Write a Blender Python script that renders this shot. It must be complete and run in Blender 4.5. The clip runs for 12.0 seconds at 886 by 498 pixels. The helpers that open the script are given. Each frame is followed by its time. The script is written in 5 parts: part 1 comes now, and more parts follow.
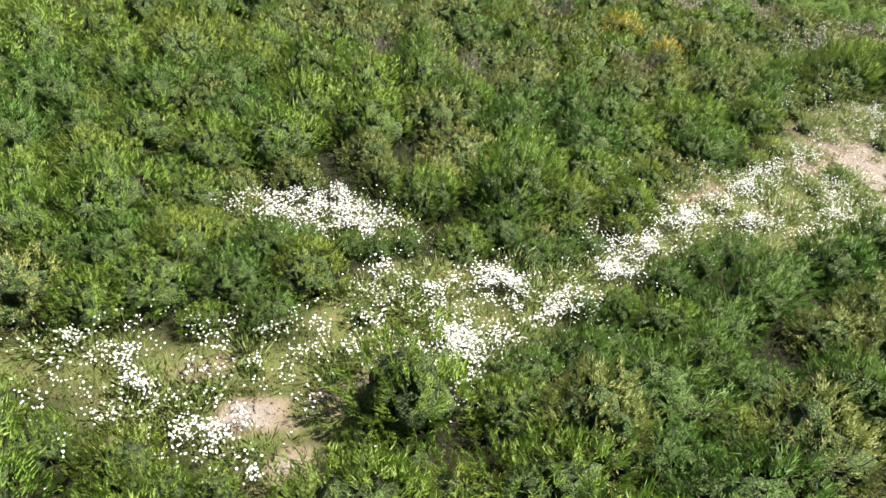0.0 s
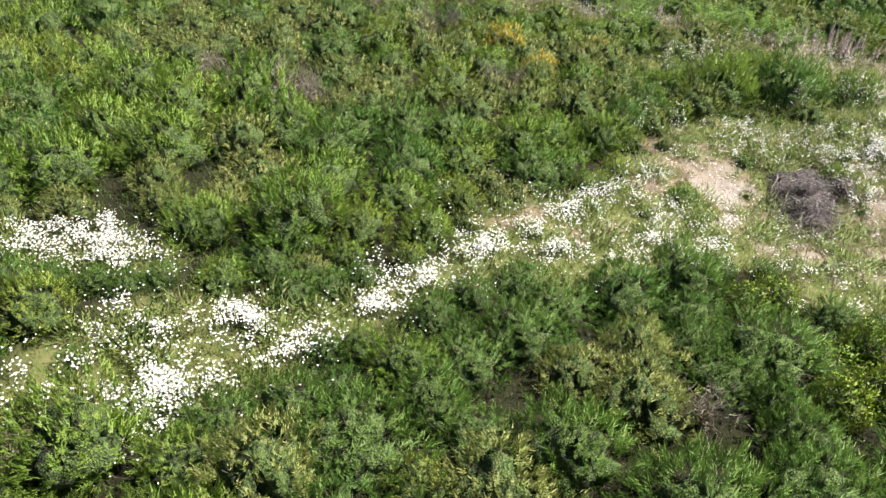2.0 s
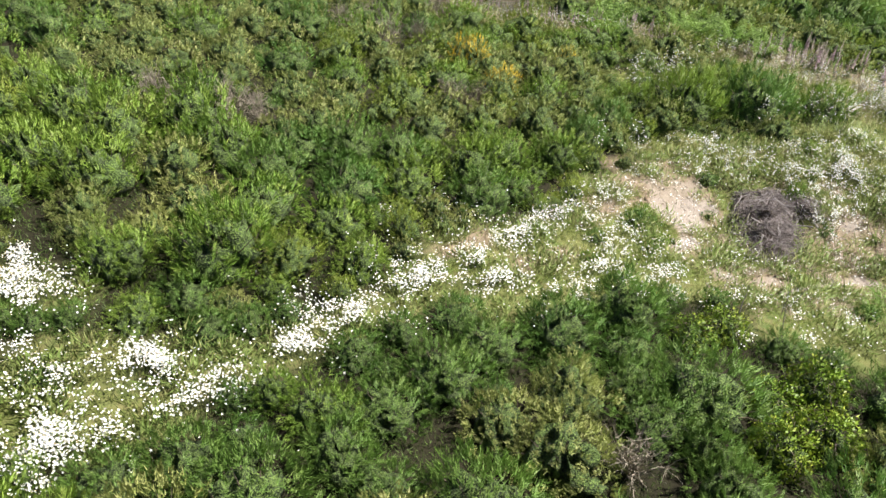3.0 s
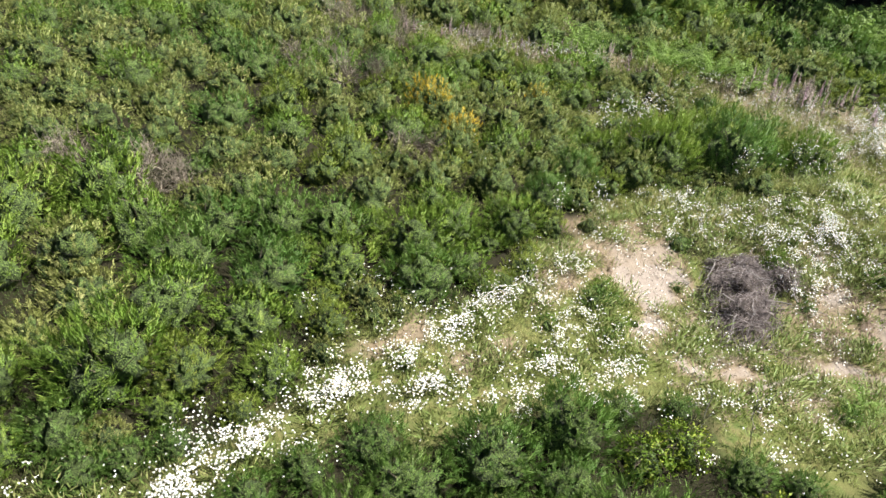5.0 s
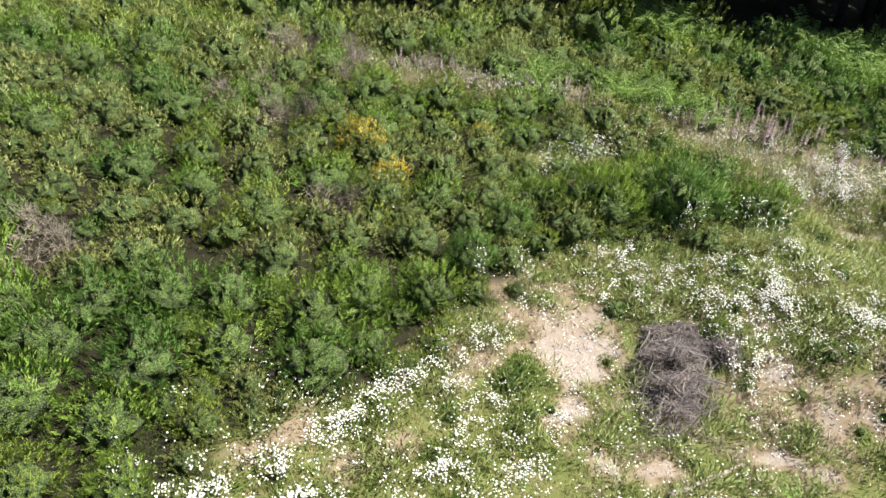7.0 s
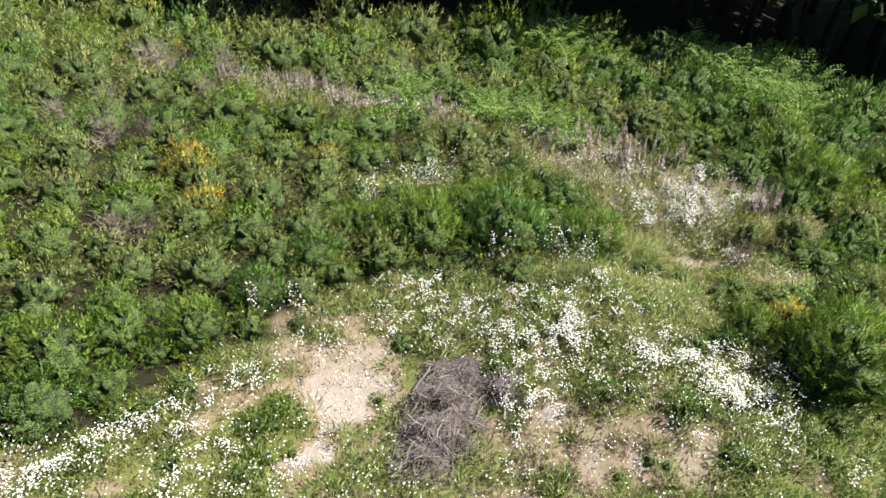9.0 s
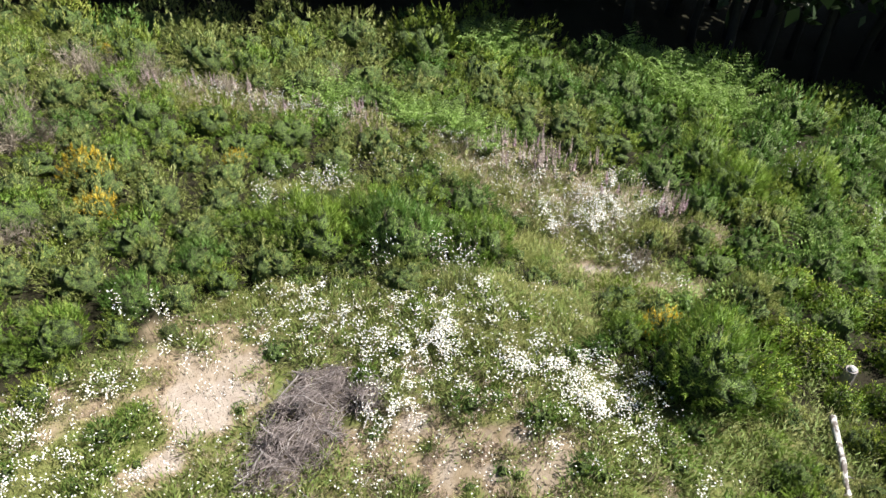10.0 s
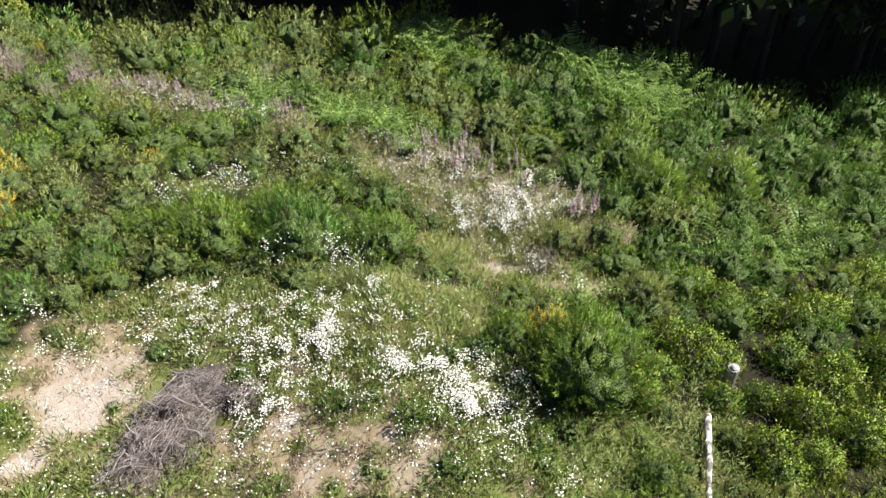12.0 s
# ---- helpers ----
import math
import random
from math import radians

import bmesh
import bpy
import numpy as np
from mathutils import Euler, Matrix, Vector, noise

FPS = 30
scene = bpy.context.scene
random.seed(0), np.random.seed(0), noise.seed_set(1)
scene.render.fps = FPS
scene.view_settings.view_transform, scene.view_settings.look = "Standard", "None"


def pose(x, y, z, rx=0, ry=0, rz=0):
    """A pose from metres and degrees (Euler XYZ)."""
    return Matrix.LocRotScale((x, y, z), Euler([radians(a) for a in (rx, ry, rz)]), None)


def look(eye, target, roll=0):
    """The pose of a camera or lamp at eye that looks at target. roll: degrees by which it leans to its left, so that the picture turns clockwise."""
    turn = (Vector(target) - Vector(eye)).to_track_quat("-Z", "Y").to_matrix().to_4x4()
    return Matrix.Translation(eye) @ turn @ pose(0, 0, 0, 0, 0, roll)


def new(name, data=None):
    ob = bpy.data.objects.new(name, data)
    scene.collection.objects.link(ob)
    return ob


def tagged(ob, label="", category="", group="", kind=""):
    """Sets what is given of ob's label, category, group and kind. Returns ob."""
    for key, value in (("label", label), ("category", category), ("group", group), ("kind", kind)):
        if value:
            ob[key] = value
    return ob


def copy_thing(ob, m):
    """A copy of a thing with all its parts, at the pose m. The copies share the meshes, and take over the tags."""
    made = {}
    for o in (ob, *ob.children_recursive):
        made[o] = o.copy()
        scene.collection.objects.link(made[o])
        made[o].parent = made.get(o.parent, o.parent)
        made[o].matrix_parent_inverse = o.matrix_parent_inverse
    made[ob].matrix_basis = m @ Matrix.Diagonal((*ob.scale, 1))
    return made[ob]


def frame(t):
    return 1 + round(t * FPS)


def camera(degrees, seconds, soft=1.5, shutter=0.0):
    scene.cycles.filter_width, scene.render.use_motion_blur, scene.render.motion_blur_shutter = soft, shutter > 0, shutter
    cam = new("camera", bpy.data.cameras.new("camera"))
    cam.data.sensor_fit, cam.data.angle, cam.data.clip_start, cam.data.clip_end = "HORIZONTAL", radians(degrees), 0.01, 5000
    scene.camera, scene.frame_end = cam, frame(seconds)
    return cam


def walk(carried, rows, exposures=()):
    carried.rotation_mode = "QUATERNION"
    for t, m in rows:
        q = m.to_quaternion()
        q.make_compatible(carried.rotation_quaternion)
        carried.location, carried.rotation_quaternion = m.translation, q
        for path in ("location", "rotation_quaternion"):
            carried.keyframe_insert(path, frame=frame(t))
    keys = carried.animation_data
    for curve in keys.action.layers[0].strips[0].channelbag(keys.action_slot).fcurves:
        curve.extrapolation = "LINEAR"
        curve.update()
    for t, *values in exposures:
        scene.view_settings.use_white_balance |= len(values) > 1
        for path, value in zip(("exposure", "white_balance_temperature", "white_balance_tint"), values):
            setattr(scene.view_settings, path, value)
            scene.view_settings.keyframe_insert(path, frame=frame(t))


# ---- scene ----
cam = camera(64.8, 12.0, soft=1.5)
METRES, EYE, TILT, LEAN, TURN = 24.0, 9.0, -43.0, 0.0, 0.0
ROWS = [
    (0.0, 0.0, 0.0, 0.0, -0.0, 0.0, -0.0),
    (0.5, 0.0557, 0.0016, 0.0049, -0.06, -0.01, -0.01),
    (1.0, 0.1061, 0.004, 0.0098, -0.11, -0.05, -0.01),
    (1.5, 0.1495, 0.0095, 0.0165, -0.16, -0.04, 0.03),
    (2.0, 0.1855, 0.0175, 0.026, -0.22, -0.09, 0.05),
    (2.5, 0.216, 0.0288, 0.0379, -0.25, -0.11, 0.06),
    (3.0, 0.2413, 0.0428, 0.0528, -0.29, -0.12, 0.1),
    (5.0, 0.3022, 0.1158, 0.1351, -0.33, -0.21, 0.13),
    (5.5, 0.3145, 0.1345, 0.1569, -0.33, -0.21, 0.12),
    (6.0, 0.3314, 0.1504, 0.1756, -0.31, -0.19, 0.1),
    (6.5, 0.3578, 0.1636, 0.1914, -0.25, -0.18, 0.11),
    (8.5, 0.5553, 0.1903, 0.2307, -0.18, -0.08, 0.05),
    (9.0, 0.6223, 0.1933, 0.2372, -0.18, -0.09, 0.03),
    (9.5, 0.6901, 0.195, 0.2427, -0.19, -0.09, 0.03),
    (10.0, 0.7545, 0.1959, 0.2451, -0.24, -0.08, 0.02),
    (10.5, 0.8139, 0.1962, 0.2452, -0.27, -0.07, 0.02),
    (11.0, 0.8551, 0.1957, 0.2449, -0.45, -0.08, 0.04),
    (11.5, 0.8688, 0.195, 0.2447, -0.49, -0.1, 0.07),
    (12.0, 0.8737, 0.194, 0.245, -0.51, -0.12, 0.1),
]
walk(cam, [(t, pose(0, 0, EYE, TILT, LEAN, TURN) @ pose(METRES * x, METRES * y, METRES * z, 90 + pitch, roll, yaw)) for t, x, y, z, yaw, pitch, roll in ROWS])

# ---- world, sun ----
SUN = Vector((0.80, 0.26, 0.93)).normalized()
world = bpy.data.worlds.new("sky")
scene.world = world
world.use_nodes = True
wn = world.node_tree.nodes
sky = wn.new("ShaderNodeTexSky")
sky.sky_type = "NISHITA"
sky.sun_disc = False
sky.sun_elevation = math.asin(SUN.z)
sky.sun_rotation = math.atan2(SUN.x, SUN.y)
world.node_tree.links.new(sky.outputs[0], wn["Background"].inputs[0])
wn["Background"].inputs[1].default_value = 0.033
lamp = bpy.data.lights.new("sun", "SUN")
lamp.energy, lamp.angle, lamp.color = 4.6, radians(0.5), (1.0, 0.965, 0.90)
new("sun", lamp).matrix_world = look(SUN * 60, (0, 0, 0))
scene.view_settings.exposure = 1.28

# ---- plan ----
# strips of the clearing: x1, y1, x2, y2, half width, amount
DAISIES_TRACK = [
    (-4.64, 10.61, -3.36, 10.67, 0.24, 0.45), (-3.32, 10.48, -1.15, 10.45, 0.36, 1), (-3.22, 11.09, -2.12, 11.28, 0.16, 0.6), (-2.39, 9.92, -1.13, 10.09, 0.16, 0.5),
    (-1.05, 8.94, -0.84, 8.87, 0.14, 0.7), (-0.53, 8.58, 0.06, 8.48, 0.23, 0.6), (-0.89, 8.06, 0.15, 7.6, 0.41, 0.35), (0.46, 8.73, 1.49, 8.85, 0.26, 0.9),
    (0.54, 8.1, 1.31, 8.07, 0.22, 0.6), (-0.04, 7.17, 1.06, 7.34, 0.26, 0.9), (-0.71, 6.47, 0.48, 6.62, 0.25, 0.85), (0.13, 6.33, 0.38, 5.99, 0.12, 0.4),
    (1.68, 7.94, 2.58, 8.56, 0.21, 0.85), (2.93, 9.31, 3.7, 9.82, 0.23, 0.85), (-1.22, 7.46, -0.74, 6.97, 0.21, 0.3),
]
DAISIES_TRACK += [
    (1.28, 6.71, 1.4, 6.6, 0.08, 0.6), (-5.3, 7.25, -4.84, 7.41, 0.17, 0.4), (-4.89, 6.6, -4.44, 6.26, 0.16, 0.7), (-4.38, 5.85, -3.87, 5.98, 0.15, 0.7),
    (-6.13, 6.79, -5.48, 6.66, 0.13, 0.4), (-3.92, 6.99, -2.85, 6.79, 0.16, 0.25), (-2.57, 7.08, -1.25, 6.9, 0.18, 0.45), (-2.54, 7.35, -2.02, 7.44, 0.13, 0.4),
    (-3.55, 6.29, -2.2, 6.38, 0.25, 0.12), (-3.58, 5.28, -2.72, 5.15, 0.21, 0.7), (-4.85, 5.17, -4.43, 5.16, 0.12, 0.35), (-4.97, 4.94, -4.73, 4.86, 0.06, 0.5),
    (-1.93, 5.74, -1.67, 5.6, 0.11, 0.4), (-2.33, 4.74, -2.12, 4.4, 0.09, 0.3), (-6.36, 6.22, -4.67, 6.03, 0.43, 0.06),
]
DAISIES_TRACK += [
    (-4.02, 5.06, -2.78, 4.81, 0.19, 0.15), (3.49, 10.18, 4.33, 10.59, 0.25, 1), (4.35, 10.48, 5.13, 10.55, 0.16, 0.7), (2.87, 10.51, 3.32, 10.45, 0.17, 0.35),
    (4.29, 11.15, 5.27, 11.27, 0.23, 0.45), (5.24, 11.5, 5.74, 12.08, 0.3, 1), (5.73, 12.21, 6.33, 12.27, 0.15, 0.6), (6.4, 12.82, 6.93, 12.75, 0.19, 0.9),
    (6.15, 11.99, 7.37, 11.99, 0.3, 0.35), (4.19, 12.01, 4.95, 12.1, 0.3, 0.25), (4.39, 12.44, 5.69, 12.6, 0.31, 0.15), (7.02, 13.51, 7.82, 14.36, 0.19, 0.8),
    (7.35, 13.4, 7.69, 13.47, 0.18, 0.35), (8.07, 14.86, 9.1, 15.21, 0.17, 0.85), (8.53, 14.28, 9.04, 14.53, 0.14, 0.3),
]
DAISIES_TRACK += [
    (9.59, 16.24, 10.45, 16.9, 0.24, 0.5), (9.51, 15.41, 9.97, 15.93, 0.3, 0.7), (6.76, 11.86, 7.57, 12.15, 0.18, 0.5), (7.78, 11.77, 8.6, 11.95, 0.22, 0.7),
    (7.67, 11.03, 8.14, 10.81, 0.23, 0.25), (8.63, 12.25, 9.05, 12.22, 0.15, 0.7), (9.01, 11.85, 9.24, 12.02, 0.12, 0.6), (9.11, 12.85, 9.82, 13.05, 0.16, 0.8),
    (9.42, 12.6, 9.96, 12.53, 0.13, 0.7), (9.84, 13.61, 10.58, 14.08, 0.28, 0.5), (10.16, 14.56, 10.87, 14.91, 0.21, 0.4), (10.02, 12.23, 10.63, 12.51, 0.23, 0.6),
    (10.61, 12.95, 11.13, 13.2, 0.14, 0.8), (10.91, 12.52, 11.33, 12.15, 0.19, 0.7), (11.63, 14.29, 12.56, 14.78, 0.12, 0.6),
]
DAISIES_TRACK += [
    (12.27, 12.36, 13.22, 12.44, 0.14, 0.6), (12.74, 12.71, 13.37, 12.8, 0.11, 0.4), (13.64, 12.06, 13.74, 11.52, 0.11, 0.6), (14.74, 12.18, 14.98, 11.76, 0.15, 0.5),
    (13.5, 10.99, 13.73, 11.02, 0.11, 0.9), (11.99, 10.86, 12.25, 10.88, 0.08, 0.7), (5.56, 14.69, 5.6, 15.44, 0.21, 0.15), (7.08, 15.33, 7.33, 15.29, 0.12, 0.3),
    (4.41, 13.99, 4.72, 14.06, 0.11, 0.5), (5.94, 14.37, 7.58, 15.04, 0.35, 0.08),
]
DAISIES_GLADE = [
    (14.18, 20.34, 15.22, 20.42, 0.39, 0.35), (14.2, 19.31, 15.42, 18.75, 0.31, 0.35), (15.44, 19.93, 16.05, 19.86, 0.17, 0.6), (15.68, 19.07, 16.99, 18.94, 0.27, 0.5),
    (16.17, 18.32, 17.04, 17.78, 0.29, 0.4), (16.39, 17.2, 17.47, 16.72, 0.4, 0.55), (16.63, 17.65, 17.59, 17.3, 0.35, 0.5), (16.93, 20.02, 18.27, 19.53, 0.2, 0.7),
    (18.05, 20.37, 18.33, 18.71, 0.17, 0.35), (17.28, 18.67, 18.4, 18.37, 0.32, 0.8), (17.56, 18.92, 18.41, 18.96, 0.16, 0.8), (18.43, 20.31, 19.78, 20.31, 0.17, 0.4),
    (19.13, 19.2, 19.73, 19.6, 0.27, 0.5), (21.06, 19.48, 21.97, 19.59, 0.12, 0.6), (20.37, 18.57, 20.8, 18.62, 0.12, 0.9),
]
DAISIES_GLADE += [
    (19.75, 17.82, 21.24, 17.79, 0.29, 0.8), (21.17, 18.24, 21.94, 17.88, 0.23, 0.6), (21.16, 17.2, 22.44, 16.93, 0.32, 1), (21.01, 16.58, 22.26, 16.68, 0.25, 0.9),
    (21.91, 17.71, 22.45, 17.71, 0.15, 0.6), (22.84, 17.58, 23.23, 17.47, 0.15, 0.8), (23.36, 17.1, 23.65, 17.14, 0.16, 0.6), (22.13, 16.02, 23.19, 16.1, 0.19, 0.7),
    (23.03, 16.55, 23.33, 16.66, 0.11, 0.7), (22.16, 15.57, 22.99, 15.36, 0.21, 0.4), (23.46, 14.83, 24.16, 14.73, 0.21, 0.3), (21.26, 15.29, 21.49, 15.23, 0.09, 0.6),
    (20.5, 15.51, 20.81, 15.51, 0.09, 0.6), (20.05, 16.65, 20.24, 16.57, 0.09, 0.6), (18.4, 17.89, 19.47, 17.67, 0.44, 0.12),
]
DAISIES_GLADE += [
    (17.85, 18.24, 19.7, 17.18, 0.57, 0.1), (15.87, 15.84, 17.13, 15.57, 0.21, 0.15), (16.33, 16.29, 16.6, 16.14, 0.12, 0.5), (16.56, 16.74, 16.95, 16.71, 0.12, 0.7),
    (11.6, 18.17, 14.12, 18.91, 0.31, 0.12), (13.1, 19.81, 14.77, 20.41, 0.28, 0.25), (10.22, 16.75, 11.26, 17.59, 0.2, 0.2),
]
DAISIES_BANK = [
    (21.32, 29.08, 22.17, 29.02, 0.22, 0.4), (21.4, 27.76, 21.79, 27.62, 0.17, 0.5), (22.69, 26.67, 23.12, 26.93, 0.23, 0.6), (23.5, 26.19, 23.94, 25.42, 0.41, 1),
    (22.39, 25.83, 23.46, 25.34, 0.2, 0.5), (21.55, 25.32, 22.1, 25.09, 0.2, 0.7), (24.05, 27.68, 24.4, 27.34, 0.19, 0.6), (24.94, 26.05, 25.89, 26, 0.23, 0.6),
    (24.71, 27.83, 25.34, 27.85, 0.17, 0.4), (23.95, 23.12, 24.18, 22.69, 0.17, 0.6), (22.32, 24.02, 23.21, 23.81, 0.21, 0.25), (18.57, 30.15, 20.71, 29.44, 0.3, 0.2),
    (24.74, 21.73, 25.36, 21.6, 0.12, 0.4), (19.59, 28.48, 21.83, 27.96, 0.29, 0.15), (11.79, 31.81, 13.04, 32.44, 0.16, 0.4),
]
DAISIES_BANK += [
    (13.22, 31.23, 14.95, 31.77, 0.13, 0.3),
]
DAISIES_IN_SCRUB = [
    (12.59, 24.21, 13.54, 24.16, 0.25, 0.5), (13.65, 25.06, 15.05, 25.24, 0.23, 0.6), (16.71, 21.69, 16.44, 21.07, 0.13, 0.6), (18.28, 21.85, 18.42, 20.49, 0.16, 0.3),
    (18.43, 20.78, 18.87, 20.7, 0.1, 0.5), (31.48, 29.22, 32.75, 29.66, 0.2, 0.7), (15.46, 26.67, 18.52, 26.9, 0.16, 0.1), (11.26, 18.61, 11.51, 18.65, 0.12, 0.6),
    (10.32, 18.7, 10.52, 18.33, 0.1, 0.6), (8.16, 20.72, 8.34, 20.77, 0.11, 0.5), (32.92, 25.45, 33.27, 25.35, 0.16, 0.5),
]
SOIL = [
    (-1.82, 5.86, -1.2, 6.1, 0.13, 0.7), (-2.95, 5.51, -2.4, 5.53, 0.12, 0.9), (-3.72, 6.32, -3.33, 6.44, 0.09, 0.5), (-2.22, 4.63, -2.01, 4.68, 0.07, 0.9),
    (-4.86, 5.29, -4.59, 5.36, 0.06, 0.7), (5.84, 12.96, 6.88, 14.04, 0.16, 0.55), (7.8, 12.92, 8.75, 13.68, 0.17, 0.6), (7.36, 13, 7.8, 13.07, 0.12, 0.5),
    (8.75, 15.49, 9.05, 15.98, 0.11, 0.5), (12.42, 16.69, 13.46, 17.22, 0.42, 1), (12.47, 17.6, 13.76, 17.84, 0.16, 0.7), (12.55, 13.75, 13.67, 13.37, 0.14, 1),
    (12.41, 15.52, 12.19, 14.25, 0.11, 0.9), (16.33, 14.19, 17.43, 13.83, 0.16, 1), (13.99, 13.8, 14.15, 13.29, 0.08, 0.8),
]
SOIL += [
    (14.45, 12.63, 15.13, 12.93, 0.11, 0.4), (16.4, 15.6, 17.99, 14.88, 0.4, 0.35), (12.13, 17.32, 13.37, 18.19, 0.47, 0.7), (12.17, 16.69, 13.42, 17.21, 0.36, 1),
    (12.55, 15.77, 12.46, 14.98, 0.22, 0.9), (12.02, 14.68, 12.3, 15.11, 0.21, 0.9), (12.41, 16.24, 13.21, 16.45, 0.29, 0.9), (11.35, 17.85, 13, 18.66, 0.31, 0.55),
    (10.99, 19.05, 13.27, 19.38, 0.23, 0.5), (9.02, 16.12, 9.67, 16.72, 0.12, 0.5), (10.33, 16.19, 11.27, 16.85, 0.15, 0.45), (17.1, 16.03, 18.12, 16.3, 0.28, 0.55),
    (17.34, 16.47, 17.73, 16.61, 0.11, 1), (18.37, 15.33, 18.97, 15.01, 0.21, 0.8), (19.63, 15.8, 20.77, 15.91, 0.21, 0.7),
]
SOIL += [
    (18.76, 16, 19.4, 16.22, 0.15, 0.55), (20.08, 15.23, 20.77, 14.93, 0.21, 0.75), (16.37, 15.48, 17.39, 15.06, 0.27, 0.4), (14.9, 19.19, 15.55, 18.62, 0.15, 0.5),
    (15.99, 20.18, 16.77, 19.99, 0.12, 0.5), (22.31, 23.48, 23.71, 23.2, 0.19, 0.75), (23.64, 22.16, 25.23, 21.83, 0.18, 0.5), (21.51, 20.18, 22.51, 20.39, 0.13, 0.35),
]
SOIL += [
    (16.09, 15.83, 17.87, 15.46, 0.39, 0.5), (18.12, 15.26, 20.77, 15, 0.39, 0.6), (17.09, 16.24, 20.89, 15.84, 0.24, 0.6), (9.38, 15.11, 11.35, 17.02, 0.16, 0.45),
    (22.31, 23.48, 23.71, 23.2, 0.23, 0.9), (23.68, 22.33, 25.62, 21.97, 0.21, 0.6), (21.33, 23.14, 22.24, 23.1, 0.15, 0.5),
]
OPEN_TRACK = [
    (-6.54, 6.34, -1.58, 6.53, 0.49), (-4.56, 5.55, -1.78, 5.44, 0.49), (-2.47, 4.55, -1.88, 4.56, 0.18), (-1.48, 7.52, 1.1, 7.73, 0.77),
    (-3.67, 10.32, -1.19, 10.44, 0.55), (-0.89, 8.92, 1.2, 9.02, 0.36), (1.1, 7.94, 5, 11.07, 0.42), (5.2, 11.58, 8.31, 14.47, 0.5),
    (7, 13.01, 10.79, 14.87, 0.77), (10.34, 17.33, 12.17, 18.18, 0.55), (9.62, 13.68, 12.99, 15.56, 0.96), (6.7, 12.3, 8.81, 13.44, 0.45),
]
OPEN_GLADE = [
    (12.48, 13.98, 16.81, 15.04, 1.03), (13.67, 11.59, 14.65, 10.75, 0.57), (19.11, 21.41, 19.98, 19.71, 0.91), (5.8, 13, 10.49, 15.81, 0.5),
    (10.49, 15.81, 12.88, 17.87, 0.81), (7, 11.59, 10.14, 13.1, 0.7), (10.14, 13.1, 13.74, 13.35, 0.84), (14.03, 16.55, 15.74, 15.67, 1.52),
    (16.5, 15.73, 17.58, 14.81, 1.05), (13.33, 12.39, 15.81, 12.45, 0.72), (14.39, 20.04, 19.12, 18.85, 0.74),
]
OPEN_BANK = [
    (12.28, 19.31, 15.4, 19.76, 0.58), (12.58, 17.94, 13.4, 14.56, 0.89), (15.41, 18.75, 21.49, 19.66, 0.87), (17.49, 17.03, 22.27, 16.96, 0.97),
    (18, 15.36, 22.79, 14.86, 0.9), (20.08, 20.32, 21.7, 21.01, 0.47), (11.33, 32.58, 8.8, 32.03, 0.28), (20.4, 29.17, 24.68, 25.71, 0.87),
    (22.27, 23.33, 25.29, 22.01, 0.75), (23.09, 15.54, 24.99, 15.68, 0.47), (27.42, 16.83, 26.88, 14.78, 0.16), (23.97, 16.5, 25.9, 16.1, 0.48),
    (20.1, 15.51, 23.79, 15.17, 0.9),
]
HOLLOWS = [
    (-3.78, 11.65, -3.09, 12.05, 0.2), (-0.6, 13.16, -0.4, 12.75, 0.25), (-6.5, 11.6, -6.2, 11.7, 0.15), (-4.85, 7.33, -4.16, 6.93, 0.23),
    (2.6, 6.86, 2.6, 6.46, 0.15), (6.2, 7.08, 6.3, 6.79, 0.2), (15, 22.5, 16.4, 22.24, 0.27), (14.19, 23.31, 14.6, 22.72, 0.28),
    (9.1, 26.28, 9.8, 25.63, 0.33), (25.51, 24, 26.02, 23.47, 0.27), (23.04, 17.5, 23.15, 17, 0.17), (7.2, 8.68, 7.3, 8.58, 0.17),
    (3.6, 9.06, 3.7, 8.85, 0.17), (-2, 19.81, -1.8, 19.92, 0.22), (0.7, 20.72, 0.9, 20.72, 0.22), (3.5, 18.37, 3.7, 18.47, 0.23),
    (0.8, 15, 1, 15, 0.23), (2.5, 12.27, 2.6, 12.47, 0.2),
]
HOLLOWS += [
    (7.2, 9.88, 7.4, 9.98, 0.2), (5, 7.57, 5.2, 7.67, 0.23), (5.5, 6.78, 5.7, 6.78, 0.18), (8.69, 7.78, 8.89, 7.78, 0.25),
    (8.7, 6.2, 8.9, 6.4, 0.23), (9.7, 6.1, 9.9, 6.1, 0.22), (26.8, 24.91, 27.31, 24.59, 0.3), (32.26, 36.21, 32.7, 36.3, 0.35),
    (28.4, 30.2, 28.71, 30.22, 0.35), (34.34, 32.93, 34.57, 32.97, 0.4), (40.02, 36.97, 40.24, 36.98, 0.44), (29.59, 26.72, 29.79, 26.71, 0.3),
    (35.67, 29.14, 36.05, 29.23, 0.3), (13.3, 26.26, 13.6, 26.35, 0.28), (8.8, 26.37, 9, 26.38, 0.26), (14.22, 37.78, 14.51, 37.81, 0.35),
    (19.7, 35.41, 19.99, 35.51, 0.35), (13.7, 23.21, 13.9, 23.22, 0.22),
]
HOLLOWS += [
    (23.99, 33.42, 24.39, 33.52, 0.35), (5, 29.7, 5.3, 29.84, 0.3),
]

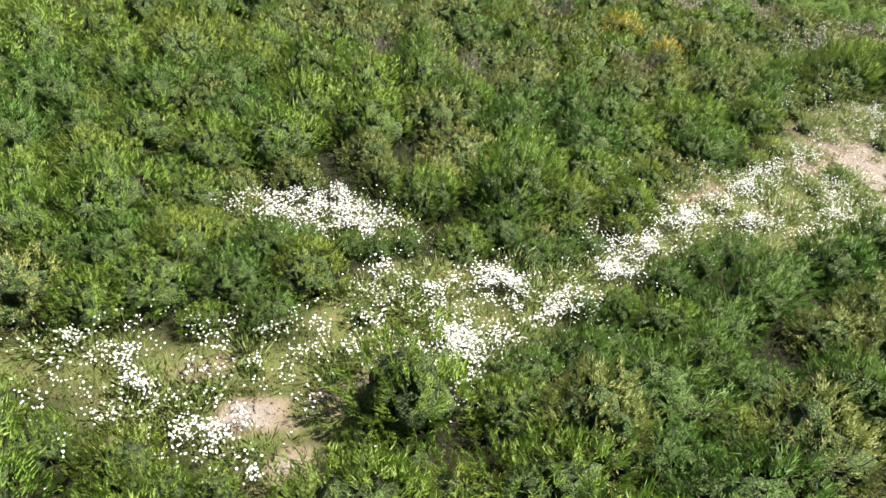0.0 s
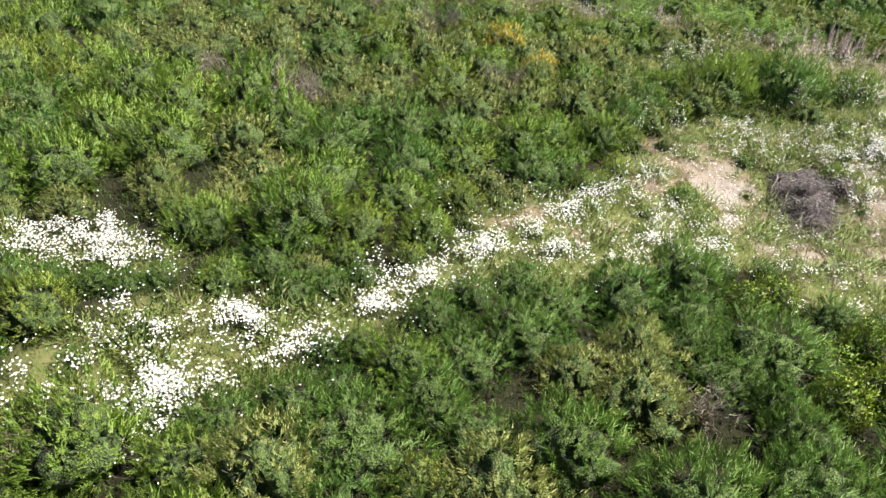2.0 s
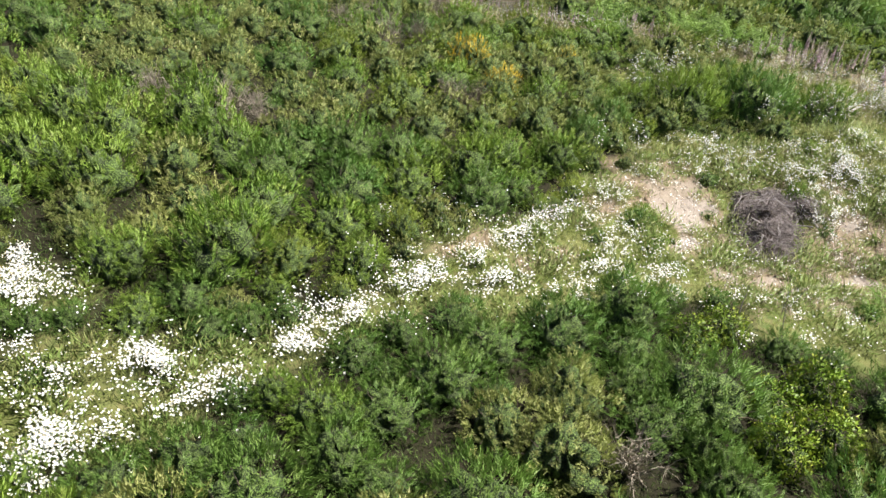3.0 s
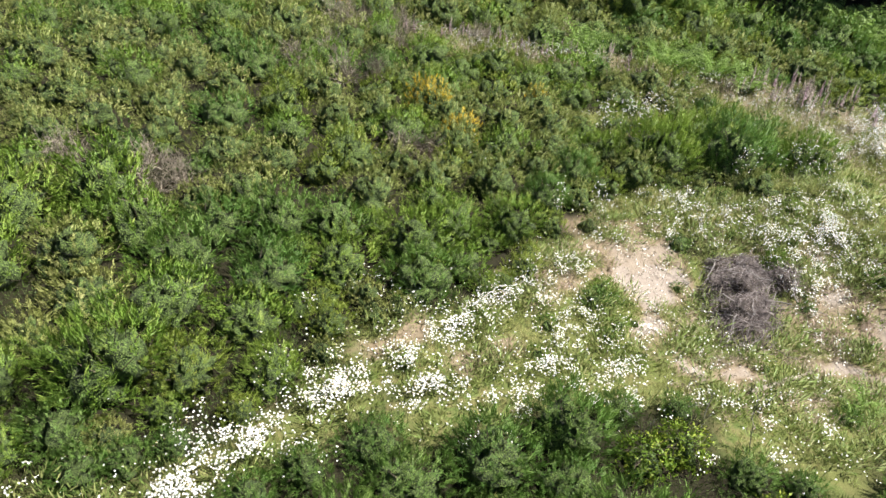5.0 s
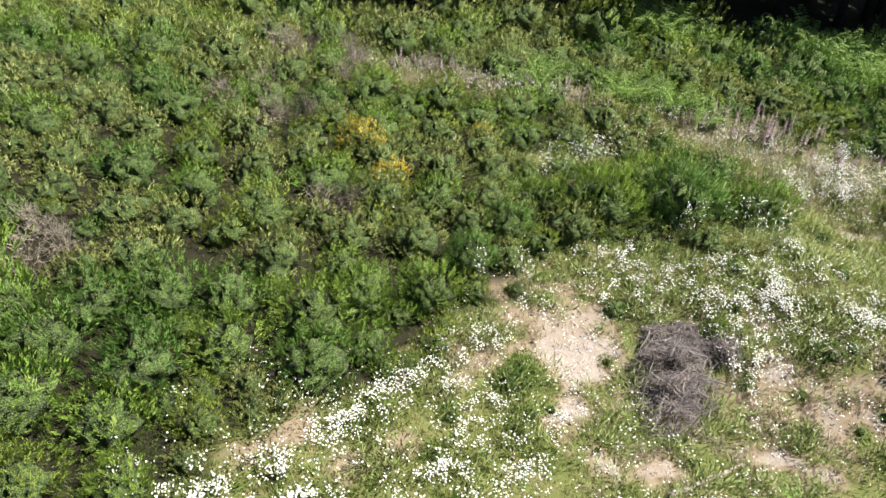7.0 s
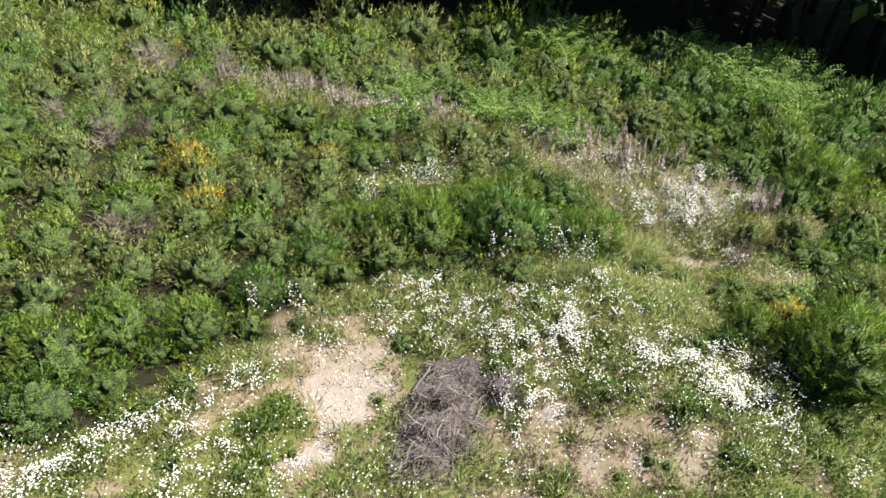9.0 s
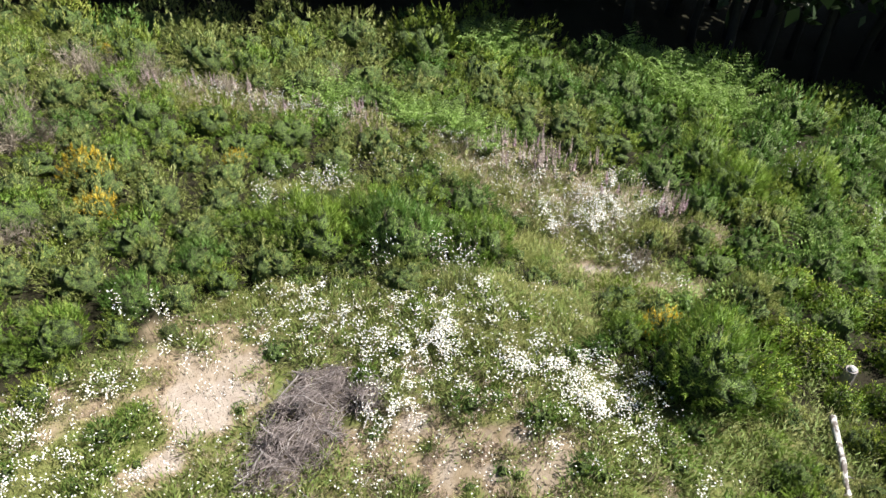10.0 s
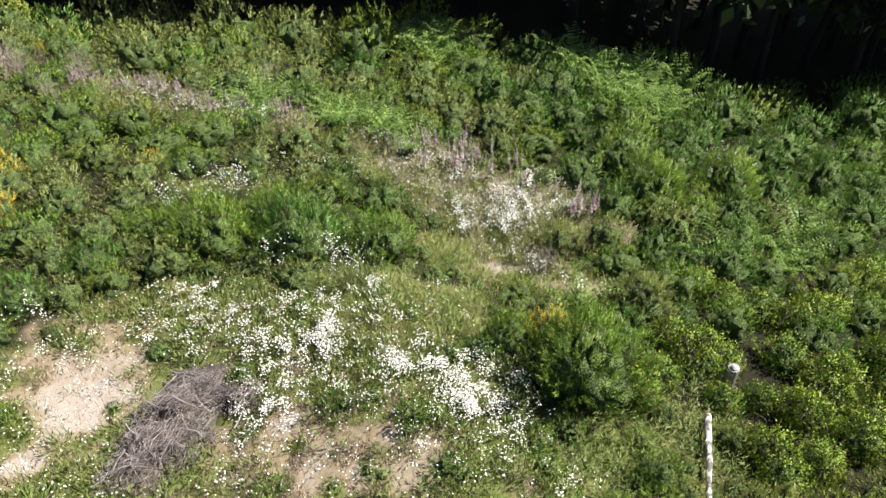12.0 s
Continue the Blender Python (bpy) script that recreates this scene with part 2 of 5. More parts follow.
HOLLOWS += [
    (4.07, 8.28, 4.37, 8.33, 0.2), (4.91, 7.25, 5.21, 7.3, 0.2), (5.35, 6.75, 5.65, 6.8, 0.2), (7.02, 9.3, 7.32, 9.35, 0.2),
    (8.27, 8.16, 8.57, 8.21, 0.2), (8.52, 7.73, 8.82, 7.78, 0.2), (6.03, 7.5, 6.33, 7.55, 0.2), (7.91, 8.13, 8.21, 8.18, 0.2),
    (8.89, 9.49, 9.19, 9.54, 0.2), (-1.16, 13.41, -0.86, 13.46, 0.2), (-2, 15.13, -1.7, 15.18, 0.2), (-1.61, 14.52, -1.31, 14.57, 0.2),
    (-2.11, 19.57, -1.81, 19.62, 0.2), (0.54, 14.79, 0.84, 14.84, 0.2), (1.15, 14.09, 1.45, 14.14, 0.2), (2.06, 14.65, 2.36, 14.7, 0.2),
    (3.36, 17.73, 3.66, 17.78, 0.2), (0.44, 19.93, 0.74, 19.98, 0.2),
]
HOLLOWS += [
    (-2.33, 11.56, -2.03, 11.61, 0.2), (-1.89, 11.56, -1.59, 11.61, 0.2), (9.61, 7.04, 9.91, 7.09, 0.2), (3.73, 6.56, 4.03, 6.61, 0.2),
]

# single plants: x, y and, where given, spread
YELLOW = [(6.92, 25.38, 0.59), (7.95, 23.27, 0.39), (23.8, 19.07, 0.29), (2.54, 37.35, 0.25), (10.91, 27.51, 0.1)]
DEAD = [(3.42, 33.92, 0.85), (2.1, 27.65, 0.57), (3.82, 26.77, 0.54), (9.36, 33.25, 0.51), (5.71, 34.6, 0.69), (3.84, 34.93, 0.57), (5.7, 31.94, 0.46), (-1.78, 18.09, 0.46), (0.41, 17.42, 0.35), (8.75, 7.2, 0.38), (-1.99, 18.46, 0.42), (0.89, 18.15, 0.36), (6.94, 21.53, 0.34), (24.38, 23.09, 0.39), (2.77, 34.09, 0.91), (-0.03, 18.76, 0.33), (3.12, 29.02, 0.6), (4.96, 26.98, 0.6), (5.08, 35.72, 0.6), (6.16, 21.5, 0.4), (13.4, 35.58, 0.45), (8.99, 34.03, 0.5)]
FERN = [(13.16, 33.17, 0.6), (14.21, 32.59, 0.6), (16.15, 31.77, 0.6), (17.09, 31.49, 0.6), (18.23, 31.22, 0.6), (19.13, 31.04, 0.6), (20.04, 30.28, 0.6), (18.94, 39.8, 0.6), (20.07, 39.49, 0.6), (20.9, 38.48, 0.6), (21.75, 39.92, 0.6), (27.33, 39.17, 0.6), (28.36, 38.51, 0.6), (29.57, 38.89, 0.6), (30.54, 38.05, 0.6), (28.56, 36.6, 0.6), (31.28, 38.71, 0.6), (30.99, 34.41, 0.6), (30.92, 36.16, 0.6), (32.77, 37.71, 0.6), (29.3, 35, 0.6), (32.16, 25.1, 0.4), (32.73, 24.53, 0.4), (34.15, 26.18, 0.4), (32.62, 23.84, 0.4), (29.43, 24.2, 0.4), (30.44, 23.75, 0.4), (24.74, 20.04, 0.4), (15.87, 12.4, 0.35), (16.42, 12.79, 0.35)]
SEEDLING = [(17.53, 19.74, 0.35), (19.32, 20.16, 0.3), (20.32, 19.46, 0.4), (18.78, 16.82, 0.45), (19.44, 16.99, 0.35), (20.43, 16.38, 0.5), (20.95, 16.52, 0.3), (21.13, 15.1, 0.5), (21.59, 14.98, 0.4), (22.05, 18.37, 0.45), (22.66, 19.26, 0.45), (16.59, 16.1, 0.28), (17.87, 15.8, 0.18), (17.64, 14.85, 0.28), (18.72, 14.81, 0.26), (19.46, 15.17, 0.3), (19.8, 15, 0.22), (22.7, 16.75, 0.3), (23.17, 15.89, 0.4), (23.9, 16.14, 0.5), (23.35, 15.18, 0.4), (15.92, 21.06, 0.3), (16.48, 19.95, 0.25), (11.33, 15.62, 0.36), (11.31, 16.16, 0.3), (10.98, 14.25, 0.25), (11.85, 14.94, 0.25)]
SEEDLING += [(15.54, 18.85, 0.15), (18.41, 18.66, 0.3), (17, 18.38, 0.25), (11.46, 16.41, 0.3), (10.94, 15.55, 0.38), (11.36, 14.71, 0.28), (9.65, 14.37, 0.32), (9.29, 13.37, 0.28), (6.62, 12.65, 0.2), (8.19, 14.51, 0.22), (13.45, 16.76, 0.2), (16.72, 16.56, 0.22), (15.66, 12.24, 0.35), (14.58, 13.77, 0.25), (-1.33, 7.61, 0.3), (-1.63, 6.33, 0.25), (-3.32, 5.89, 0.2), (-4.61, 4.79, 0.3), (-0.62, 8.24, 0.25), (-2.79, 6.37, 0.2), (26.4, 15.3, 0.3), (28, 16.3, 0.3), (26.3, 16.9, 0.38), (25.6, 16, 0.34), (28.2, 17.3, 0.36), (25.3, 14.9, 0.3)]
BRAMBLE = [(28.03, 17.4, 0.2), (28.99, 17.5, 0.2), (28.57, 18.85, 0.4), (28.06, 19.31, 0.5), (29.44, 21.53, 0.5), (33.34, 19.53, 0.6), (32.73, 17.31, 0.6), (29.61, 15.61, 0.4), (30.36, 21.04, 0.7), (32.05, 20.99, 0.73), (34.97, 23.28, 0.83), (30.34, 19.09, 0.67), (31.57, 18.4, 0.67), (30.99, 16.29, 0.62), (26.51, 18.08, 0.52), (27.27, 19.66, 0.48), (29.91, 16.89, 0.54), (28.51, 15.02, 0.49), (11.81, 8.89, 0.41), (12.77, 9.29, 0.43), (12.42, 8.08, 0.4), (11.43, 7.73, 0.38), (11.61, 11.01, 0.32), (10.83, 10.69, 0.3)]
FOX = [(5.2, 33.88), (9.38, 33.26), (12.12, 32.8), (14.47, 32.11), (15.69, 30.12), (17.65, 29.85), (20.42, 29.45), (22.44, 28.81), (24.03, 27.53), (25.15, 26.47), (26.3, 25.18)]

TERRAIN = [-3.793, -3.014, 0.088, -0.91, 0.787, -2.182, 0.45, 1.45, 0.141, 1.515, -0.012, -1.096, -0.511, -0.869, -0.873]
# swells and dips of the ground: x, y, spread, rise
MOUNDS = [(19.4, 20.4, 1.5, 0.65), (21.3, 17.6, 1.6, 0.35), (17.2, 19.0, 1.6, 0.21), (23.0, 23.2, 1.8, -0.53), (12.4, 15.8, 2.0, -0.33), (16.9, 14.2, 2.0, -0.56), (23.8, 19.2, 1.4, 0.55), (21.4, 25.2, 1.6, -0.31), (14.5, 17.3, 1.5, -0.26)]
BANK_SLOPE = [
    (7.8, 32.79, 14.41, 32.05, 0.5), (6.24, 33.97, 9.57, 33.55, 0.4), (10.37, 32.8, 14.41, 32.14, 0.45), (14.41, 32.14, 20.5, 29.73, 0.5),
    (19.1, 28.46, 24.41, 25.17, 0.75), (20.81, 26.6, 24.22, 24.56, 0.6), (12.4, 26.23, 15.4, 26.37, 0.2), (20.81, 24.3, 23.74, 23.5, 0.6),
]
MARGIN = [
    (14.9, 13.11, 18.04, 13.52, 0.8), (13.04, 11.36, 16.28, 11.88, 0.5),
]
OPEN = OPEN_TRACK + OPEN_GLADE + OPEN_BANK + BANK_SLOPE + MARGIN
PILE_X, PILE_Y = 15.0, 16.3
rng = np.random.default_rng(7)


def soft_clip(v, lo, hi, w):
    """v held between lo and hi, with rounded shoulders of width w."""
    a = w * np.logaddexp(0, (v - lo) / w) + lo
    return hi - w * np.logaddexp(0, (hi - a) / w)


def ripple(x, y, s, k=0.0):
    """A cheap smooth noise of about -1 to 1 with features s metres wide."""
    x, y = x / s, y / s
    return (np.sin(1.7 * x + 2.3 * y + k) + np.sin(-2.6 * x + 1.1 * y + 2.1 + k) + np.sin(0.9 * x - 3.1 * y + 4.7 + 2 * k) + np.sin(3.7 * x + 0.6 * y + 1.3 * k)) / 3


def height(x, y):
    """The ground's height, a hillside that falls away to the right and ahead."""
    x, y = np.asarray(x, float), np.asarray(y, float)
    u, v = (soft_clip(x, -12, 37, 1.5) - 14) / 20, (soft_clip(y, 1, 45, 1.5) - 20) / 20
    z, i = np.zeros_like(u), 0
    for a in range(5):
        for b in range(5 - a):
            z = z + TERRAIN[i] * u ** a * v ** b
            i += 1
    for a, b, r, k in MOUNDS:
        z = z + k * np.exp(-((x - a) ** 2 + (y - b) ** 2) / (2 * r * r))
    return z + 0.04 * ripple(x, y, 1.6) + 0.02 * ripple(x, y, 0.45, 2.0)


def strip_gap(x, y, strip):
    """Distance from a strip's edge, negative inside."""
    x1, y1, x2, y2, r = strip[:5]
    dx, dy = x2 - x1, y2 - y1
    s = np.clip(((x - x1) * dx + (y - y1) * dy) / (dx * dx + dy * dy + 1e-9), 0, 1)
    return np.hypot(x - x1 - s * dx, y - y1 - s * dy) - r


def gap(x, y, strips):
    g = np.full(np.shape(x), 99.0)
    for s in strips:
        g = np.minimum(g, strip_gap(x, y, s))
    return g


def soil_amount(x, y):
    a = np.zeros(np.shape(x))
    wob = 0.24 * ripple(x, y, 0.5, 1.0) + 0.16 * ripple(x, y, 0.15, 3.0)
    for s in SOIL:
        a = np.maximum(a, s[5] * np.clip(0.5 - (strip_gap(x, y, s) - 0.08 + wob) / 0.35, 0, 1))
    return a


# ---- materials ----
def material(name):
    m = bpy.data.materials.new(name)
    m.use_nodes = True
    return m, m.node_tree.nodes, m.node_tree.links, m.node_tree.nodes["Principled BSDF"]


def mixed(nodes, links, fac, a, b, mode="MIX"):
    """A colour mix of a and b, each a colour or a socket, by fac, a number or a socket."""
    n = nodes.new("ShaderNodeMix")
    n.data_type, n.blend_type = "RGBA", mode
    for socket, value in ((n.inputs[0], fac), (n.inputs[6], a), (n.inputs[7], b)):
        if isinstance(value, bpy.types.NodeSocket):
            links.new(value, socket)
        elif isinstance(value, tuple):
            socket.default_value = (*value, 1)
        else:
            socket.default_value = value
    return n.outputs[2]


def ramp(nodes, links, value, lo, hi):
    n = nodes.new("ShaderNodeMapRange")
    n.inputs[1].default_value, n.inputs[2].default_value = lo, hi
    links.new(value, n.inputs[0])
    return n.outputs[0]


def noise_of(nodes, links, scale, detail=6, coords="Object"):
    c = nodes.new("ShaderNodeTexCoord")
    n = nodes.new("ShaderNodeTexNoise")
    n.inputs["Scale"].default_value, n.inputs["Detail"].default_value = scale, detail
    links.new(c.outputs[coords], n.inputs["Vector"])
    return n.outputs[0]


def bumped(nodes, links, bsdf, value, strength, distance):
    b = nodes.new("ShaderNodeBump")
    b.inputs["Strength"].default_value, b.inputs["Distance"].default_value = strength, distance
    links.new(value, b.inputs["Height"])
    links.new(b.outputs[0], bsdf.inputs["Normal"])


def leaf_material(name, dark, light, tip, through_light=0.35, rough=0.55):
    """Leaves: each thing, each shoot (tint) and each leaf (island) has its own shade between dark, light and tip."""
    m, nodes, links, bsdf = material(name)
    info, geo, att = nodes.new("ShaderNodeObjectInfo"), nodes.new("ShaderNodeNewGeometry"), nodes.new("ShaderNodeAttribute")
    att.attribute_name = "tint"
    one = mixed(nodes, links, info.outputs["Random"], dark, light)
    two = mixed(nodes, links, ramp(nodes, links, att.outputs["Fac"], 0.35, 1.0), one, tip)
    hsv = nodes.new("ShaderNodeHueSaturation")
    v = nodes.new("ShaderNodeMapRange")
    v.inputs[3].default_value, v.inputs[4].default_value = 0.82, 1.18
    links.new(geo.outputs["Random Per Island"], v.inputs[0])
    links.new(v.outputs[0], hsv.inputs["Value"])
    links.new(two, hsv.inputs["Color"])
    links.new(hsv.outputs[0], bsdf.inputs["Base Color"])
    bsdf.inputs["Roughness"].default_value = rough
    bsdf.inputs["Specular IOR Level"].default_value = 0.3
    tr = nodes.new("ShaderNodeBsdfTranslucent")
    links.new(hsv.outputs[0], tr.inputs["Color"])
    mix = nodes.new("ShaderNodeMixShader")
    mix.inputs[0].default_value = through_light
    links.new(bsdf.outputs[0], mix.inputs[1])
    links.new(tr.outputs[0], mix.inputs[2])
    links.new(mix.outputs[0], nodes["Material Output"].inputs[0])
    return m


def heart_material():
    """The crowded shoots inside a shrub: twigs with green between them, darkened in colour for the shade within."""
    m, nodes, links, bsdf = material("shrub_inner_twig_shade")
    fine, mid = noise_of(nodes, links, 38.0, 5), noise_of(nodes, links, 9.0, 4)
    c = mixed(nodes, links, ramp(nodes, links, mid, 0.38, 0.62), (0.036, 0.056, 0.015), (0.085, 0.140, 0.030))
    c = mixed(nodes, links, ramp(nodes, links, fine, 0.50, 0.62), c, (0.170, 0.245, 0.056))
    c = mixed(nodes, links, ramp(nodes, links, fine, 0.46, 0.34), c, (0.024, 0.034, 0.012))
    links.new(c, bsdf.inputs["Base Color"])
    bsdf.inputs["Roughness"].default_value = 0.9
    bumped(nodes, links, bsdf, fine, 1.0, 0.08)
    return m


def wood_material(name, a, b, scale=9.0, bump=0.4):
    m, nodes, links, bsdf = material(name)
    n = noise_of(nodes, links, scale)
    fine = noise_of(nodes, links, scale * 7)
    geo = nodes.new("ShaderNodeNewGeometry")
    c = mixed(nodes, links, ramp(nodes, links, n, 0.35, 0.65), a, b)
    c = mixed(nodes, links, ramp(nodes, links, geo.outputs["Random Per Island"], -0.2, 1.6), c, tuple(0.35 * q for q in a))
    links.new(c, bsdf.inputs["Base Color"])
    bsdf.inputs["Roughness"].default_value = 0.85
    bumped(nodes, links, bsdf, fine, bump, 0.02)
    return m


def ground_material():
    m, nodes, links, bsdf = material("hillside_ground")
    soil, cleared = nodes.new("ShaderNodeAttribute"), nodes.new("ShaderNodeAttribute")
    soil.attribute_name, cleared.attribute_name = "soil", "open"
    big, mid, fine = noise_of(nodes, links, 0.9, 4), noise_of(nodes, links, 5.0, 8), noise_of(nodes, links, 40.0, 6)
    # litter between shrubs, its colour darkened to stand in for the gaps' shade
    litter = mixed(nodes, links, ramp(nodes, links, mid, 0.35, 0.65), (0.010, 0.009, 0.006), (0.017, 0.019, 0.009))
    turf = mixed(nodes, links, ramp(nodes, links, mid, 0.4, 0.62), (0.12, 0.165, 0.045), (0.22, 0.20, 0.085))
    turf = mixed(nodes, links, ramp(nodes, links, big, 0.4, 0.65), turf, (0.155, 0.17, 0.055))
    dry = mixed(nodes, links, ramp(nodes, links, mid, 0.35, 0.65), (0.25, 0.19, 0.125), (0.33, 0.26, 0.18))
    sand = mixed(nodes, links, ramp(nodes, links, mid, 0.3, 0.7), (0.33, 0.275, 0.235), (0.44, 0.38, 0.33))
    sand = mixed(nodes, links, ramp(nodes, links, fine, 0.57, 0.66), sand, (0.20, 0.14, 0.09))
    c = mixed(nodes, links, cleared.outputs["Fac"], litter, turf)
    c = mixed(nodes, links, ramp(nodes, links, soil.outputs["Fac"], 0.08, 0.45), c, dry)
    c = mixed(nodes, links, ramp(nodes, links, soil.outputs["Fac"], 0.5, 0.85), c, sand)
    c = mixed(nodes, links, ramp(nodes, links, fine, 0.2, 0.9), c, mixed(nodes, links, 0.5, c, (0.05, 0.04, 0.02)))
    links.new(c, bsdf.inputs["Base Color"])
    bsdf.inputs["Roughness"].default_value = 0.95
    bsdf.inputs["Specular IOR Level"].default_value = 0.15
    bumped(nodes, links, bsdf, fine, 0.6, 0.03)
    return m


def plain(name, a, b, scale=6.0, rough=0.8, bump=0.2):
    m, nodes, links, bsdf = material(name)
    n = noise_of(nodes, links, scale)
    links.new(mixed(nodes, links, ramp(nodes, links, n, 0.35, 0.65), a, b), bsdf.inputs["Base Color"])
    bsdf.inputs["Roughness"].default_value = rough
    bumped(nodes, links, bsdf, n, bump, 0.02)
    return m


def birch_material():
    m, nodes, links, bsdf = material("birch_bark")
    c = nodes.new("ShaderNodeTexCoord")
    stretch = nodes.new("ShaderNodeMapping")
    stretch.inputs["Scale"].default_value = (3, 3, 14)
    n = nodes.new("ShaderNodeTexNoise")
    n.inputs["Scale"].default_value = 1.6
    links.new(c.outputs["Object"], stretch.inputs[0])
    links.new(stretch.outputs[0], n.inputs["Vector"])
    links.new(mixed(nodes, links, ramp(nodes, links, n.outputs[0], 0.42, 0.56), (0.56, 0.54, 0.52), (0.11, 0.09, 0.08)), bsdf.inputs["Base Color"])
    bsdf.inputs["Roughness"].default_value = 0.7
    bumped(nodes, links, bsdf, n.outputs[0], 0.4, 0.02)
    return m


M_GROUND = ground_material()
M_BROOM = [leaf_material("broom_bright", (0.134, 0.235, 0.032), (0.202, 0.301, 0.047), (0.301, 0.363, 0.080), 0.24),
           leaf_material("broom_deep", (0.089, 0.182, 0.034), (0.136, 0.233, 0.044), (0.211, 0.292, 0.074), 0.24),
           leaf_material("broom_olive", (0.214, 0.257, 0.071), (0.300, 0.326, 0.098), (0.434, 0.420, 0.170), 0.24),
           leaf_material("broom_lime", (0.179, 0.248, 0.036), (0.233, 0.298, 0.047), (0.327, 0.352, 0.081), 0.24)]
M_INNER = heart_material()
# undergrowth coloured darker than the broom to paint in shade between shrubs
M_UNDER = leaf_material("shade_toned_undergrowth", (0.070, 0.115, 0.026), (0.095, 0.145, 0.034), (0.15, 0.20, 0.06), 0.15)
M_YELLOW = leaf_material("broom_blossom", (0.62, 0.44, 0.04), (0.70, 0.50, 0.05), (0.78, 0.60, 0.10))
M_BRAMBLE = leaf_material("bramble_leaf", (0.105, 0.185, 0.018), (0.165, 0.250, 0.025), (0.360, 0.385, 0.055), 0.18, 0.5)
M_HERBLEAF = leaf_material("low_herb_leaf", (0.16, 0.235, 0.055), (0.24, 0.30, 0.080), (0.42, 0.38, 0.17), 0.25)
M_FERN = leaf_material("fern_leaf", (0.18, 0.31, 0.060), (0.26, 0.40, 0.095), (0.44, 0.53, 0.20), 0.4)
# leaf colour sunk towards black to carry the forest's shade
M_TREE = leaf_material("tree_leaf_shaded", (0.015, 0.030, 0.010), (0.03, 0.05, 0.015), (0.04, 0.07, 0.02), 0.15)
M_GRASS = leaf_material("grass_blade", (0.19, 0.265, 0.050), (0.25, 0.32, 0.070), (0.47, 0.45, 0.19), 0.35)
M_STRAW = leaf_material("dry_straw", (0.45, 0.355, 0.25), (0.52, 0.42, 0.32), (0.55, 0.42, 0.37), 0.3)
M_HERB = leaf_material("foxglove_leaf", (0.08, 0.13, 0.05), (0.11, 0.16, 0.06), (0.15, 0.19, 0.08))
M_STEM = plain("green_stem", (0.10, 0.13, 0.05), (0.16, 0.17, 0.08), 20)
M_BARK = wood_material("shrub_bark", (0.10, 0.075, 0.05), (0.17, 0.13, 0.09))
M_DEAD = wood_material("grey_dead_wood", (0.34, 0.30, 0.29), (0.50, 0.45, 0.43), 12)
M_DEADTWIG = wood_material("brown_dead_twig", (0.17, 0.135, 0.13), (0.40, 0.34, 0.32), 5)
M_DEADSHRUB = wood_material("bleached_dead_shrub", (0.34, 0.285, 0.22), (0.46, 0.395, 0.32), 12)
# trunks near-black as well, the forest's shade put into the bark colour
M_TRUNK = wood_material("tree_bark_shaded", (0.018, 0.016, 0.013), (0.035, 0.03, 0.025), 4)
M_LOG = wood_material("bleached_log", (0.36, 0.29, 0.23), (0.58, 0.51, 0.43), 9)
M_BIRCH = birch_material()
M_STONE = plain("pale_stone", (0.40, 0.39, 0.39), (0.66, 0.65, 0.66), 14, 0.8, 0.5)
M_PETAL = plain("white_petal", (0.79, 0.80, 0.80), (0.84, 0.85, 0.85), 30, 0.6, 0.0)
M_EYE = plain("yellow_daisy_eye", (0.65, 0.45, 0.04), (0.75, 0.52, 0.05), 60, 0.7, 0.0)
M_PURPLE = leaf_material("foxglove_bell", (0.40, 0.26, 0.33), (0.46, 0.32, 0.37), (0.52, 0.42, 0.42), 0.3)
M_SEED = leaf_material("foxglove_seed_head", (0.38, 0.31, 0.26), (0.48, 0.40, 0.35), (0.52, 0.44, 0.41), 0.2)


# ---- mesh tools ----
def mesh_of(name, verts, tris, mats, index=None, tint=None, smooth=False, normals=None):
    """A mesh of triangles from arrays."""
    me = bpy.data.meshes.new(name)
    verts, tris = np.asarray(verts, np.float32), np.asarray(tris, np.int32)
    me.vertices.add(len(verts))
    me.vertices.foreach_set("co", verts.ravel())
    me.loops.add(tris.size)
    me.loops.foreach_set("vertex_index", tris.ravel())
    me.polygons.add(len(tris))
    me.polygons.foreach_set("loop_start", np.arange(0, tris.size, 3, dtype=np.int32))
    me.polygons.foreach_set("use_smooth", np.full(len(tris), smooth))
    for m in mats:
        me.materials.append(m)
    if index is not None:
        me.polygons.foreach_set("material_index", np.asarray(index, np.int32))
    if tint is not None:
        me.attributes.new("tint", "FLOAT", "POINT").data.foreach_set("value", np.asarray(tint, np.float32))
    me.update(calc_edges=True)
    me.validate()
    if normals is not None:
        me.normals_split_custom_set_from_vertices(np.asarray(normals, np.float32))
    return me


def lit_from_above(V):
    """Normals that let thin grass take the light as the turf does."""
    return unit(rng.normal(size=V.shape) * 0.30 + [0, 0, 1])


def joined(pieces):
    """Several (verts, tris, tint) laid into one."""
    n, V, T, C = 0, [], [], []
    for v, t, c in pieces:
        V.append(v), T.append(t + n), C.append(c)
        n += len(v)
    return np.concatenate(V), np.concatenate(T), np.concatenate(C)


def unit(a):
    return a / (np.linalg.norm(a, axis=-1, keepdims=True) + 1e-9)


